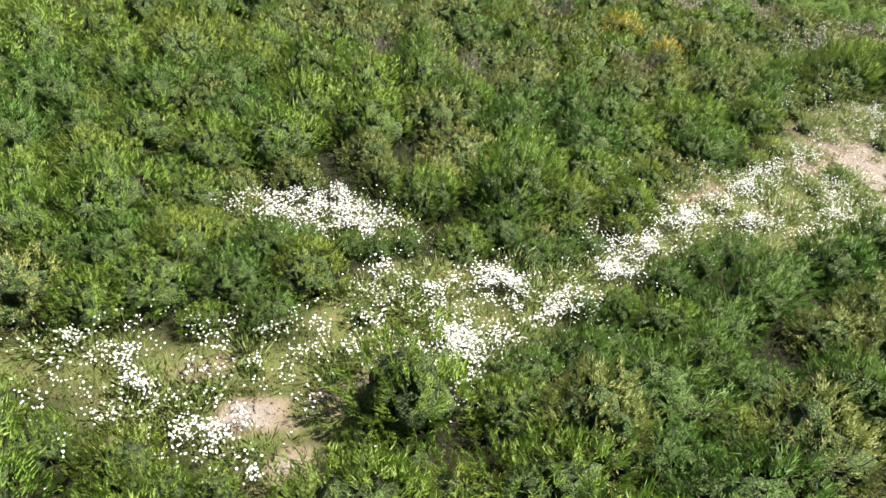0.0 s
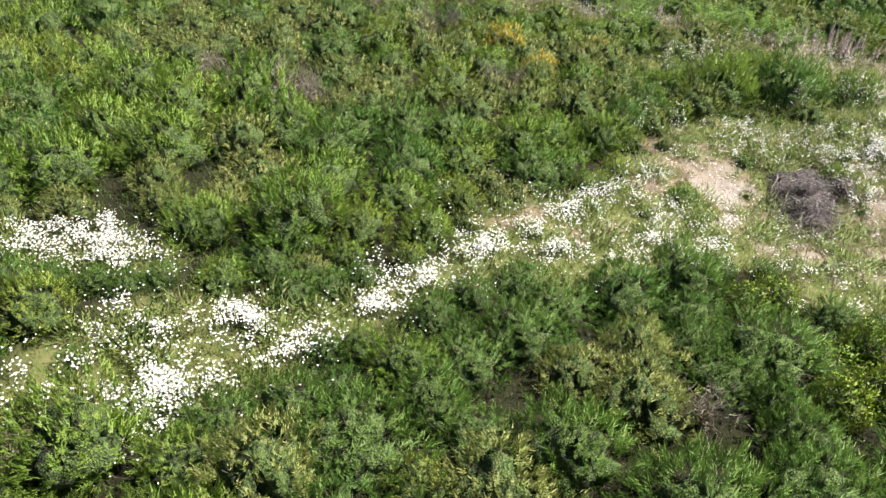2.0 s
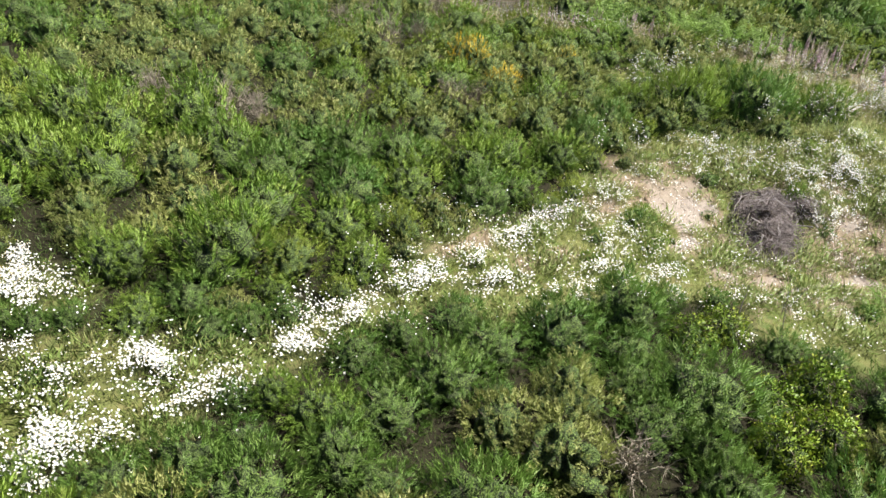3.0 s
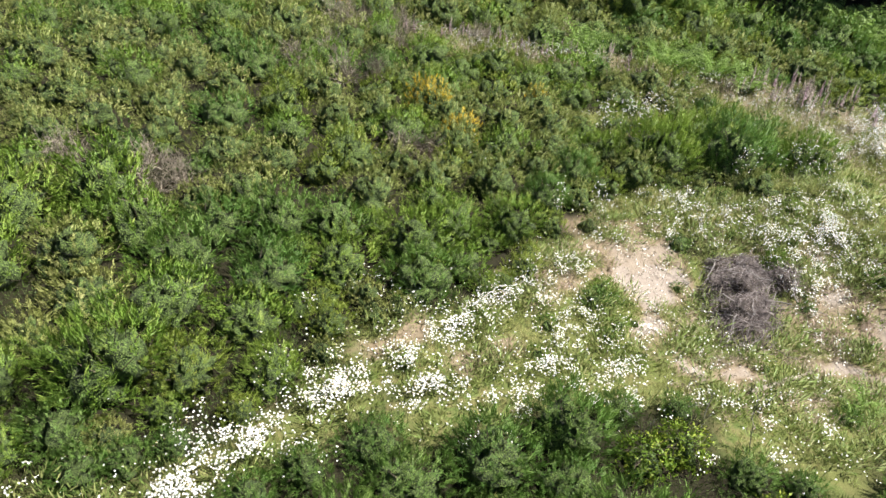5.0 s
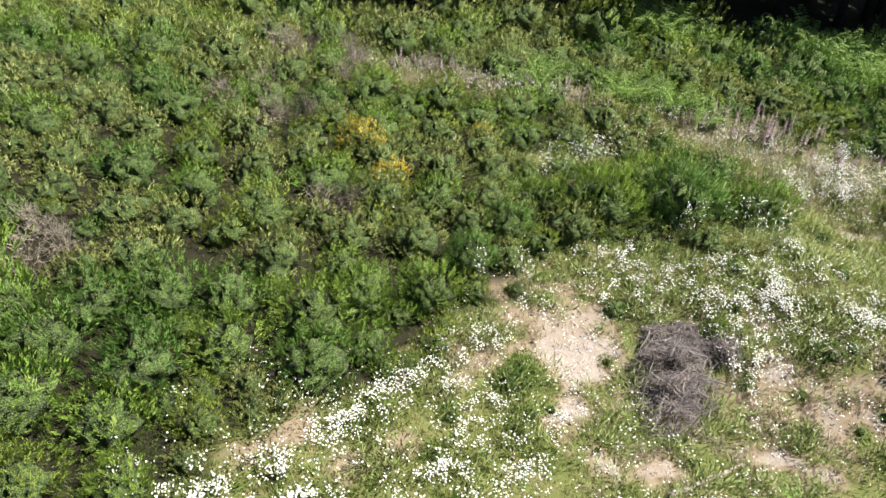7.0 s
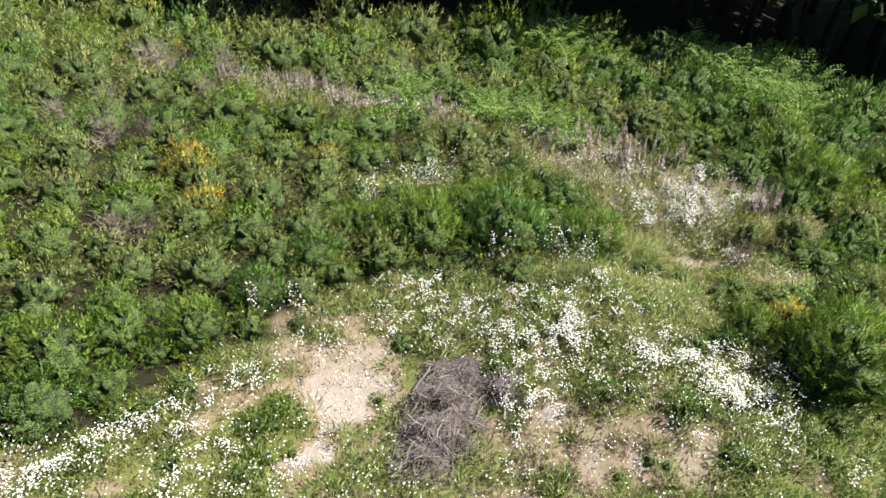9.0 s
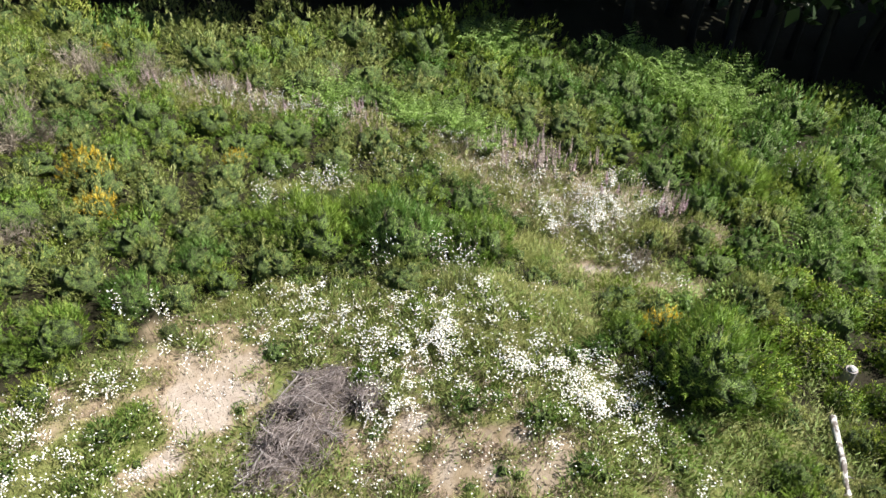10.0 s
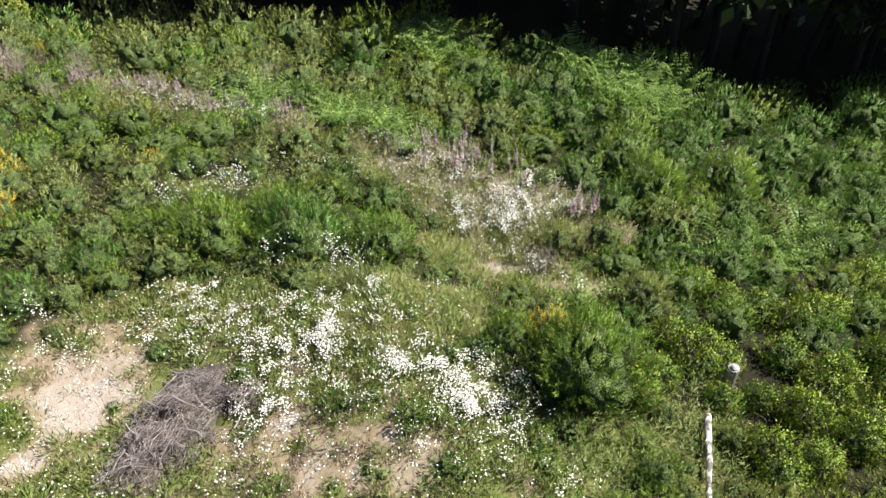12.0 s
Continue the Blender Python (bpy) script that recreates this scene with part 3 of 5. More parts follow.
def blades(P, D, L, W, tint):
    """Slim leaves: a kite of two triangles at each P along D."""
    n = len(P)
    L, W = np.broadcast_to(L, n)[:, None], np.broadcast_to(W, n)[:, None]
    side = unit(np.cross(D, rng.normal(size=(n, 3))))
    V = np.stack([P, P + D * L * 0.4 - side * W / 2, P + D * L * 0.4 + side * W / 2, P + D * L], 1).reshape(-1, 3)
    b = 4 * np.arange(n)[:, None]
    T = np.concatenate([b + [0, 1, 2], b + [1, 3, 2]], 1).reshape(-1, 3)
    return V, T, np.repeat(np.broadcast_to(tint, n), 4)


def spikes(P, D, L, W, tint):
    """The slimmest leaves: one triangle each."""
    n = len(P)
    L, W = np.broadcast_to(L, n)[:, None], np.broadcast_to(W, n)[:, None]
    side = unit(np.cross(D, rng.normal(size=(n, 3))))
    V = np.stack([P - side * W / 2, P + side * W / 2, P + D * L], 1).reshape(-1, 3)
    return V, np.arange(3 * n).reshape(-1, 3), np.repeat(np.broadcast_to(tint, n), 3)


def tube(points, radii, sides=4, tint=0.0, caps=True):
    """A tapered tube along points."""
    pts, radii = np.asarray(points, float), np.broadcast_to(radii, len(points))
    d = unit(np.gradient(pts, axis=0))
    ref = np.array([0.31, 0.77, 0.55])
    a = unit(np.cross(d, ref))
    b = np.cross(d, a)
    ang = np.arange(sides) * 2 * np.pi / sides
    V = pts[:, None] + radii[:, None, None] * (np.cos(ang)[None, :, None] * a[:, None] + np.sin(ang)[None, :, None] * b[:, None])
    V, T, n = V.reshape(-1, 3), [], len(pts)
    for i in range(n - 1):
        for j in range(sides):
            p, q = i * sides + j, i * sides + (j + 1) % sides
            T += [(p, q, q + sides), (p, q + sides, p + sides)]
    if caps:
        for j in range(1, sides - 1):
            T += [(0, j + 1, j), ((n - 1) * sides, (n - 1) * sides + j, (n - 1) * sides + j + 1)]
    return V, np.array(T), np.full(len(V), tint)


def bent(a, b, n=4, sway=0.1):
    """Points from a to b along a crooked line."""
    a, b = np.asarray(a, float), np.asarray(b, float)
    s = np.linspace(0, 1, n)[:, None]
    off = rng.normal(size=(n, 3)) * sway * np.linalg.norm(b - a)
    off[0] = 0
    return a + (b - a) * s + off * np.sin(np.pi * np.clip(s, 0, 0.8))


def part(name, me, parent, label=""):
    ob = new(name, me)
    ob.parent = parent
    return tagged(ob, label)


def thing(name, label, category, group=""):
    return tagged(new(name), label, category, group)


def put(ob, x, y, turn=0.0, size=1.0, tall=1.0, sink=0.0, tilt=0.0):
    """The pose on the ground at x, y."""
    return Matrix.LocRotScale((x, y, float(height(x, y)) - sink), Euler((tilt, tilt * 0.6, turn)), (size, size, size * tall))


def place(ob, spots):
    """Sets ob at the first pose and copies at the others."""
    ob.matrix_basis = spots[0]
    for m in spots[1:]:
        copy_thing_scaled(ob, m)


def copy_thing_scaled(ob, m):
    c = copy_thing(ob, Matrix())
    c.matrix_basis = m
    return c


# ---- ground ----
def axis(lo, hi, step, far):
    inner = np.arange(lo, hi + step / 2, step)
    out = np.geomspace(step * 2, far, 26)
    return np.concatenate([lo - out[::-1], inner, hi + out])


gx, gy = axis(-15, 44, 0.3, 2600.0), axis(0, 50, 0.3, 2600.0)
X, Y = np.meshgrid(gx, gy)
nx, ny = len(gx), len(gy)
cell = (np.arange(ny - 1)[:, None] * nx + np.arange(nx - 1)).ravel()
tris = np.concatenate([np.stack([cell, cell + 1, cell + nx + 1], 1), np.stack([cell, cell + nx + 1, cell + nx], 1)])
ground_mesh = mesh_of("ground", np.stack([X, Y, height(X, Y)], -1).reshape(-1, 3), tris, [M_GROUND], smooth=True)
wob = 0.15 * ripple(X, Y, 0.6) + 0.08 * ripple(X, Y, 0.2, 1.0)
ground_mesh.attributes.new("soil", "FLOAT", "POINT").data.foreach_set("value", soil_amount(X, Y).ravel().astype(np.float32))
# keeps the ground below the pile dark, painted in for the heap's inner shadow
pile_shade = np.clip(((X - PILE_X - 0.3 * (Y - PILE_Y)) / 1.15) ** 2 + ((Y - PILE_Y) / 1.8) ** 2, 0.0, 1.0) ** 2
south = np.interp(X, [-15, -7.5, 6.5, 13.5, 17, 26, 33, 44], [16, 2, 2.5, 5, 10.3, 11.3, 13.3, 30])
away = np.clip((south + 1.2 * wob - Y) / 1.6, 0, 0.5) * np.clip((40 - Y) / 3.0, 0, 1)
ground_mesh.attributes.new("open", "FLOAT", "POINT").data.foreach_set("value", np.maximum(away, pile_shade * np.clip(0.6 - (gap(X, Y, OPEN) + wob) / 0.6, 0, 1)).ravel().astype(np.float32))
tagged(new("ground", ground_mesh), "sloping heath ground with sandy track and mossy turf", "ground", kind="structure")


# ---- shrubs ----
def broom_parts(shoots, needles, radius, tall, slim=1.0, long=1.0, rings=8, heart_size=1.0, leafy=False):
    """Stems, a dense twiggy heart and feathery upright shoots of one shrub that is heaped up of several cushions, about its foot."""
    m = 11
    az, lean = 2.39996 * np.arange(m) + rng.uniform(-0.4, 0.4, m), np.arccos(1 - 0.95 * (np.arange(m) + 0.4) / m)
    heart = np.stack([np.sin(lean) * np.cos(az), np.sin(lean) * np.sin(az), np.cos(lean)], 1) * rng.uniform(0.42, 0.74, (m, 1))
    girth = rng.uniform(0.30, 0.44, m)
    shade = rng.normal(size=m) * 0.09
    form = np.array([radius, radius, tall])

    def crust(d):
        """How far the shrub reaches along d, and which cushion lies there."""
        c = d @ heart.T
        q = girth ** 2 - (heart ** 2).sum(1) + c * c
        far = np.where(q > 0, c + np.sqrt(np.maximum(q, 0)), 0.0)
        return np.maximum(far.max(1), 0.56), far.argmax(1)

    k = 2 * rings + 2
    t, a = np.meshgrid(np.linspace(0.06, 1.62, rings), np.arange(k) * 2 * np.pi / k, indexing="ij")
    d = np.stack([np.sin(t) * np.cos(a), np.sin(t) * np.sin(a), np.cos(t)], -1).reshape(-1, 3)
    reach, which = crust(d)
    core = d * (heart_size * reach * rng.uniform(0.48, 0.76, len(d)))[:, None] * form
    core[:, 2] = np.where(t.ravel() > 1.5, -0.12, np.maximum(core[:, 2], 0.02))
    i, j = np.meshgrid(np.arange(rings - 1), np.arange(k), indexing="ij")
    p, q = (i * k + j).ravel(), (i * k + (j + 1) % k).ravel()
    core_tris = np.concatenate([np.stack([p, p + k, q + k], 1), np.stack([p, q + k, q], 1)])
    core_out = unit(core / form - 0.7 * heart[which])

    lean = np.arccos(1 - 0.97 * (np.arange(shoots) + 0.5) / shoots)
    az = 2.39996 * np.arange(shoots) + rng.uniform(-0.35, 0.35, shoots)
    d = np.stack([np.sin(lean) * np.cos(az), np.sin(lean) * np.sin(az), np.cos(lean)], 1)
    reach, which = crust(d)
    foot = d * (reach * rng.uniform(0.74, 0.92, shoots))[:, None] * form
    out = unit(foot / form - 0.8 * heart[which])
    way = unit(0.62 * out + [0, 0, 0.70] + rng.normal(size=(shoots, 3)) * 0.22)
    length = rng.uniform(0.13, 0.30, shoots) * radius * long
    up = rng.uniform(0, 1, (shoots, needles))
    P = foot[:, None] + way[:, None] * (length[:, None] * up)[..., None] + rng.normal(size=(shoots, needles, 3)) * 0.02 * radius
    P[..., 2] = np.maximum(P[..., 2], 0.02)
    D = unit(way[:, None] + 0.25 * out[:, None] + rng.normal(size=P.shape) * 0.33)
    tint = 0.04 + shade[which][:, None] + rng.normal(size=(shoots, 1)) * 0.07 + 0.62 * up ** 1.3 + rng.normal(size=up.shape) * 0.05
    n = shoots * needles
    if leafy:
        P = P + rng.normal(size=P.shape) * 0.035 * radius
        D = unit(D * [1, 1, 0.35] + rng.normal(size=P.shape) * 0.5)
        V, T, C = blades(P.reshape(-1, 3), D.reshape(-1, 3), rng.uniform(0.06, 0.11, n), rng.uniform(0.036, 0.060, n), np.clip(tint + rng.normal(size=up.shape) * 0.12, 0, 1).ravel())
    else:
        V, T, C = spikes(P.reshape(-1, 3), D.reshape(-1, 3), (rng.uniform(0.06, 0.115, up.shape) * radius * long).ravel(), rng.uniform(0.010, 0.017, n) * slim, np.clip(tint, 0, 1).ravel())
    N = np.repeat(np.repeat(out, needles, 0), len(V) // n, 0)
    face = unit(np.cross(V[T[:, 1]] - V[T[:, 0]], V[T[:, 2]] - V[T[:, 0]]))
    back = (face * N[T[:, 0]]).sum(1) < 0
    T[back] = T[back][:, ::-1]
    face[back] *= -1
    own = np.zeros_like(V)
    for e in range(3):
        own[T[:, e]] = face
    N = unit(0.62 * N + 0.38 * own)
    inner = np.concatenate([np.zeros(len(T), int), np.ones(len(core_tris), int)])
    stems = [tube(bent(d[e] * [0.1, 0.1, 0], foot[e], 4, 0.07), [0.018, 0.013, 0.008, 0.004], 3) for e in range(0, shoots, 9)]
    crown = np.concatenate([V, core]), np.concatenate([T, core_tris + len(V)]), np.concatenate([C, rng.uniform(0, 1, len(core))]), np.concatenate([N, core_out]), inner
    return crown, joined(stems)


GREENS = ["bright green feathery broom shrub on the heath", "deep green fine-twigged broom shrub on the heath", "grey-olive broom shrub with pale shoot tips", "yellow-green broom shrub with fresh shoots"]
KINDS = [0, 1, 0, 2, 1, 3, 2, 0]
broom_shapes, brooms = [], []
for close in (True, False):
    for i, k in enumerate(KINDS):
        slim, long = (1.1, 1.0, 1.15, 1.1)[k], (1.05, 1.15, 0.85, 1.0)[k]
        crown, stems = broom_parts(205 if close else 155, 24 if close else 18, 0.95, rng.uniform(0.95, 1.25), 0.95 * slim if close else 1.25 * slim, long)
        ob = thing("broom_shrub", GREENS[k], "shrub", "broom shrubs of the heath")
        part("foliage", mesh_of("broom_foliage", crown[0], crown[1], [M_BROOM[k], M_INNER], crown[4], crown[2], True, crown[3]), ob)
        part("stem", mesh_of("broom_stems", stems[0], stems[1], [M_BARK]), ob, "thin brown woody stems")
        brooms.append(ob)
for k in KINDS:
    broom_shapes.append((broom_parts(135, 11, 0.95, rng.uniform(0.85, 1.1), 1.7, 1.0, 7)[0], k))

# outline of the scrub around the clearing
OUTLINE = [(-7.5, 2), (-14, 18), (-13, 34), (-7, 43), (10, 43.5), (19, 43), (26, 40.0), (30, 38.0), (34, 36.6), (39, 36.6), (44, 37.4), (44, 33), (39.5, 26), (33, 14), (26, 12.2), (17, 11), (13.5, 5), (6.5, 2.5)]


def inside(x, y, poly):
    hit = False
    for (x1, y1), (x2, y2) in zip(poly, poly[1:] + poly[:1]):
        if (y1 > y) != (y2 > y) and x < x1 + (y - y1) * (x2 - x1) / (y2 - y1):
            hit = not hit
    return hit


# larger shrubs that stand out: x, y, size, kind of green
FEATURE = [(11.38, 21.41, 1, 1), (14.29, 22.84, 1.5, 0), (16.9, 22.85, 1.65, 1), (19.2, 22.69, 1.2, 0), (24.63, 17.7, 1.6, 0), (26.76, 20.73, 1.2, 2), (9.11, 17.93, 1, 0), (7.6, 17.58, 1, 0), (10.22, 19.64, 0.9, 1), (31.82, 28.22, 1.4, 0), (28.83, 27.44, 1.5, 0), (1.4, 11.64, 1.25, 0), (2.7, 11.86, 0.9, 3), (-1.69, 12.75, 0.8, 2)]
FEATURE += [(-2.38, 8.52, 0.85, 3), (-3.57, 8.23, 0.8, 1), (-5.67, 8.85, 0.95, 1), (0.9, 5.56, 0.75, 0), (5.8, 8.87, 0.9, 1), (3.9, 7.86, 0.8, 0), (8, 8.58, 0.9, 2), (15.79, 24.32, 1.1, 0), (12.59, 23.11, 1, 0), (24.89, 24.12, 0.8, 2), (23.97, 17.73, 1.1, 0), (22.8, 18.87, 0.7, 0)]
special = [(p[0], p[1], 0.5) for p in YELLOW + DEAD] + [(p[0], p[1], 0.9) for p in BRAMBLE] + [(p[0], p[1], 0.75 if p[1] > 27 else 0.5) for p in FERN]
spots = [f[:3] for f in FEATURE]
tx, ty = rng.uniform(-14, 44, 30000), rng.uniform(2, 44, 30000)
tg, th = gap(tx, ty, OPEN), gap(tx, ty, HOLLOWS)
for low, high, snug in ((1.0, 1.4, 0.06), (0.7, 1.0, 0.02), (0.45, 0.65, 0.04)):
    for x, y, g, hollow in zip(tx.tolist(), ty.tolist(), tg.tolist(), th.tolist()):
        if hollow < 0.25 or g < 0.3 or not inside(x, y, OUTLINE):
            continue
        size = rng.uniform(low, high) * (1.0 if y < 24 else 1.0 + 0.045 * (y - 24))
        if g < 0.8 * size:
            size = max(0.42, g / 0.8)
        if hollow < 0.3 * size:
            continue
        if any((x - a) ** 2 + (y - b) ** 2 < (r + 0.3 * size) ** 2 for a, b, r in special):
            continue
        if any((x - a) ** 2 + (y - b) ** 2 < ((0.55 if y < 24 else 0.60 if x > 26 else 0.57) + snug) ** 2 * (size + s) ** 2 for a, b, s in spots):
            continue
        spots.append((x, y, size))
spots.sort(key=lambda q: q[1])
near = [q for q in spots if q[:2] in {f[:2] for f in FEATURE}]
near += [q for q in spots if q not in near][:290 - len(near)]
far = [q for q in spots if q not in near]
lists = [[] for _ in brooms]
for x, y, s in near:
    z = ripple(np.array(x), np.array(y), 4.0)
    want = [k for a, b, q, k in FEATURE if (a, b) == (x, y)] or [1 if z < -0.35 or (y < 11 and x > 0.5 and z < 0.6) else 2 if z > 0.5 and x + y > 9 else 3 if 0.1 < z < 0.25 else 0]
    chosen = any(f[:2] == (x, y) for f in FEATURE)
    sure = chosen or rng.random() < (0.9 if y < 11 else 0.75)
    pick = [i for i, k in enumerate(KINDS) if k == want[0]] if sure else range(len(KINDS))
    lists[int(rng.choice(list(pick))) + (0 if y < 12.5 or chosen else len(KINDS))].append(put(None, x, y, rng.uniform(0, 6.3), 1.08 * s, rng.uniform(0.75, 1.1) + (0.2 if chosen and y > 15 else 0.0)))
for ob, poses in zip(brooms, lists):
    if poses:
        place(ob, poses)


def scrub(name, spots, label, shapes):
    """Shrubs that nobody could count, in one mesh."""
    pieces, which, turned = [], [], []
    for x, y, s in spots:
        mix = [0.09, 0.07, 0.06, 0.28, 0.06, 0.15, 0.24, 0.05] if x < 25 else [0.14, 0.31, 0.09, 0.03, 0.31, 0.04, 0.03, 0.05]
        (V, T, C, N, inner), k = shapes[int(rng.choice(len(shapes), p=mix))]
        lift = 1.25 if x > 26 else 1.0
        a, tall = rng.uniform(0, 6.3), rng.uniform(0.72, 1.12)
        R = np.array([[np.cos(a), -np.sin(a), 0], [np.sin(a), np.cos(a), 0], [0, 0, 1]])
        pieces.append((V @ R.T * s * [1, 1, tall * lift] + [x, y, float(height(x, y))], T, np.clip(C + rng.normal() * 0.1, 0, 1)))
        turned.append(N @ R.T)
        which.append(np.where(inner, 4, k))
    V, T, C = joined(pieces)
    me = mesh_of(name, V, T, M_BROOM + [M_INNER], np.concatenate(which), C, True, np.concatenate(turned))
    return tagged(new(name, me), label, "scrub", kind="stuff")


scrub("far_scrub", far, "dense mixed green broom scrub below the forest edge", broom_shapes)
rough_shapes = [(broom_parts(95, 6, 0.95, 0.9, 2.6, 1.0, 5)[0], k) for k in KINDS]
outer = []
for _ in range(9000):
    x, y = rng.uniform(-22, 50), rng.uniform(-10, 44)
    if len(outer) < 430 and not inside(x, y, OUTLINE) and (y < 41 or x < -8) and float(gap(np.array(x), np.array(y), OPEN)) > 1.2 and not any((x - a) ** 2 + (y - b) ** 2 < 2.3 for a, b, s in outer):
        outer.append((x, y, rng.uniform(1.0, 1.9)))
scrub("outer_scrub", outer, "green broom scrub spreading over the surrounding hillside", rough_shapes)

# ---- young plants in the clearing ----
for i, k in enumerate((0, 1)):
    crown, _ = broom_parts(105, 14, 0.6, 0.6, 1.3, 1.3, 5, 0.8)
    ob = thing("young_broom", ["small fresh green broom seedling in the clearing", "small deep green broom seedling among daisies"][i], "shrub", "broom seedlings")
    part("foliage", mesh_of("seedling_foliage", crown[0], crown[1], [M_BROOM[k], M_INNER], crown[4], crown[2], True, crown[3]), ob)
    place(ob, [put(ob, x, y, rng.uniform(0, 6), 1.9 * r * rng.uniform(0.85, 1.2), rng.uniform(0.7, 1.0)) for x, y, r in SEEDLING[i::2]])

# ---- low growth between the shrubs ----
x, y = np.concatenate([rng.uniform(-14, 40, 20000), rng.uniform(-8, 17, 10000)]), np.concatenate([rng.uniform(2, 40, 20000), rng.uniform(2, 14, 10000)])
ok = (gap(x, y, OPEN) > 0.1) & np.array([inside(a, b, OUTLINE) for a, b in zip(x, y)])
x, y = np.repeat(x[ok], 7), np.repeat(y[ok], 7)
close = rng.uniform(0, 1, len(x)) < np.where(y < 17, 1.0, 0.7)
x, y = x[close], y[close]
n = len(x)
x, y = x + rng.normal(size=n) * 0.1, y + rng.normal(size=n) * 0.1
P = np.stack([x, y, height(x, y) + rng.uniform(0, 0.06, n)], 1)
V, T, C = spikes(P, unit(rng.normal(size=(n, 3)) * 0.5 + [0, 0, 0.8]), rng.uniform(0.06, 0.18, n), rng.uniform(0.010, 0.020, n), np.clip(0.1 + 0.3 * ripple(x, y, 1.3), 0, 1))
tagged(new("undergrowth", mesh_of("undergrowth", V, T, [M_UNDER], tint=C)), "low green undergrowth between the broom shrubs, darkened in colour for shade", "undergrowth", kind="stuff")

# ---- shrubs with yellow blossom ----
crown, stems = broom_parts(110, 20, 0.8, 0.95)
bloom, _ = broom_parts(120, 13, 0.84, 1.02, 1.5, 0.9)
ob = thing("flowering_broom", "broom shrub with orange-yellow blossom among green shoots", "shrub", "flowering broom")
part("foliage", mesh_of("flowering_foliage", crown[0], crown[1], [M_BROOM[2], M_INNER], crown[4], crown[2], True, crown[3]), ob)
part("blossom", mesh_of("blossom", bloom[0], bloom[1], [M_YELLOW, M_INNER], bloom[4], bloom[2], True, bloom[3]), ob, "orange-yellow blossom")
part("stem", mesh_of("flowering_stems", stems[0], stems[1], [M_BARK]), ob)
place(ob, [put(ob, x, y, rng.uniform(0, 6), 0.5 + 1.1 * r, 1.15) for x, y, r in YELLOW])


# ---- dead grey shrubs ----
def dead_shrub(branches, radius, tall):
    out = []
    for i in range(branches):
        az, lean = rng.uniform(0, 6.3), rng.uniform(0.1, 1.2)
        tip = np.array([np.sin(lean) * np.cos(az) * radius, np.sin(lean) * np.sin(az) * radius, np.cos(lean) * tall]) * rng.uniform(0.6, 1.1)
        path = bent((0, 0, 0), tip, 5, 0.08)
        out.append(tube(path, [0.02, 0.016, 0.012, 0.008, 0.004], 3))
        for j in range(11):
            s = rng.integers(1, 5)
            end = path[s] + rng.normal(size=3) * 0.16 * radius + unit(tip) * 0.2
            out.append(tube(bent(path[s], end, 3, 0.1), [0.009, 0.006, 0.003], 3, caps=False))
    return joined(out)


for r0, poses in ((0.9, DEAD[::2]), (0.8, DEAD[1::2])):
    V, T, _ = dead_shrub(30, r0, 0.95)
    ob = thing("dead_shrub", "dead leafless grey-brown shrub among green broom", "dead shrub", "dead shrubs")
    part("branch", mesh_of("dead_branches", V, T, [M_DEADSHRUB]), ob)
    place(ob, [put(ob, x, y, rng.uniform(0, 6), 0.5 + 0.8 * r, 1.15) for x, y, r in poses])


# ---- bramble thickets ----
def bramble_canes(radius, tall):
    """Arching canes of a bramble."""
    canes = []
    for i in range(17):
        az, reach = 2.4 * i + rng.uniform(-0.4, 0.4), rng.uniform(0.5, 1.2) * radius
        s = np.linspace(0, 1, 7)
        path = np.stack([np.cos(az) * reach * s, np.sin(az) * reach * s, tall * rng.uniform(0.8, 1.25) * np.sin(np.pi * (0.08 + 0.60 * s))], 1)
        canes.append(tube(path + rng.normal(size=path.shape) * 0.03, 0.006, 3, caps=False))
    return joined(canes)


BRAMBLE_LABELS = ["deep green bramble thicket with sunlit yellow-green leaf tops", "glossy yellow-green bramble thicket with arching canes"]
for i in range(2):
    leaf, _ = broom_parts(190, 8, 0.95, 0.75, 1.0, 1.0, 7, 0.95, True)
    cane = bramble_canes(0.95, 0.75)
    ob = thing("bramble_bush", BRAMBLE_LABELS[i], "bramble", "brambles")
    part("leaves", mesh_of("bramble_leaves", leaf[0], leaf[1], [M_BRAMBLE, M_INNER], leaf[4], leaf[2], True, leaf[3]), ob)
    part("cane", mesh_of("bramble_canes", cane[0], cane[1], [M_BARK]), ob, "thin arching brown canes")
    more = [(x + rng.uniform(-0.9, 0.9), y + rng.uniform(-0.9, 0.9), r) for x, y, r in BRAMBLE[3:18]]
    place(ob, [put(ob, x, y, rng.uniform(0, 6), 0.5 + 0.6 * r, rng.uniform(0.9, 1.5)) for x, y, r in (BRAMBLE if i else more)])


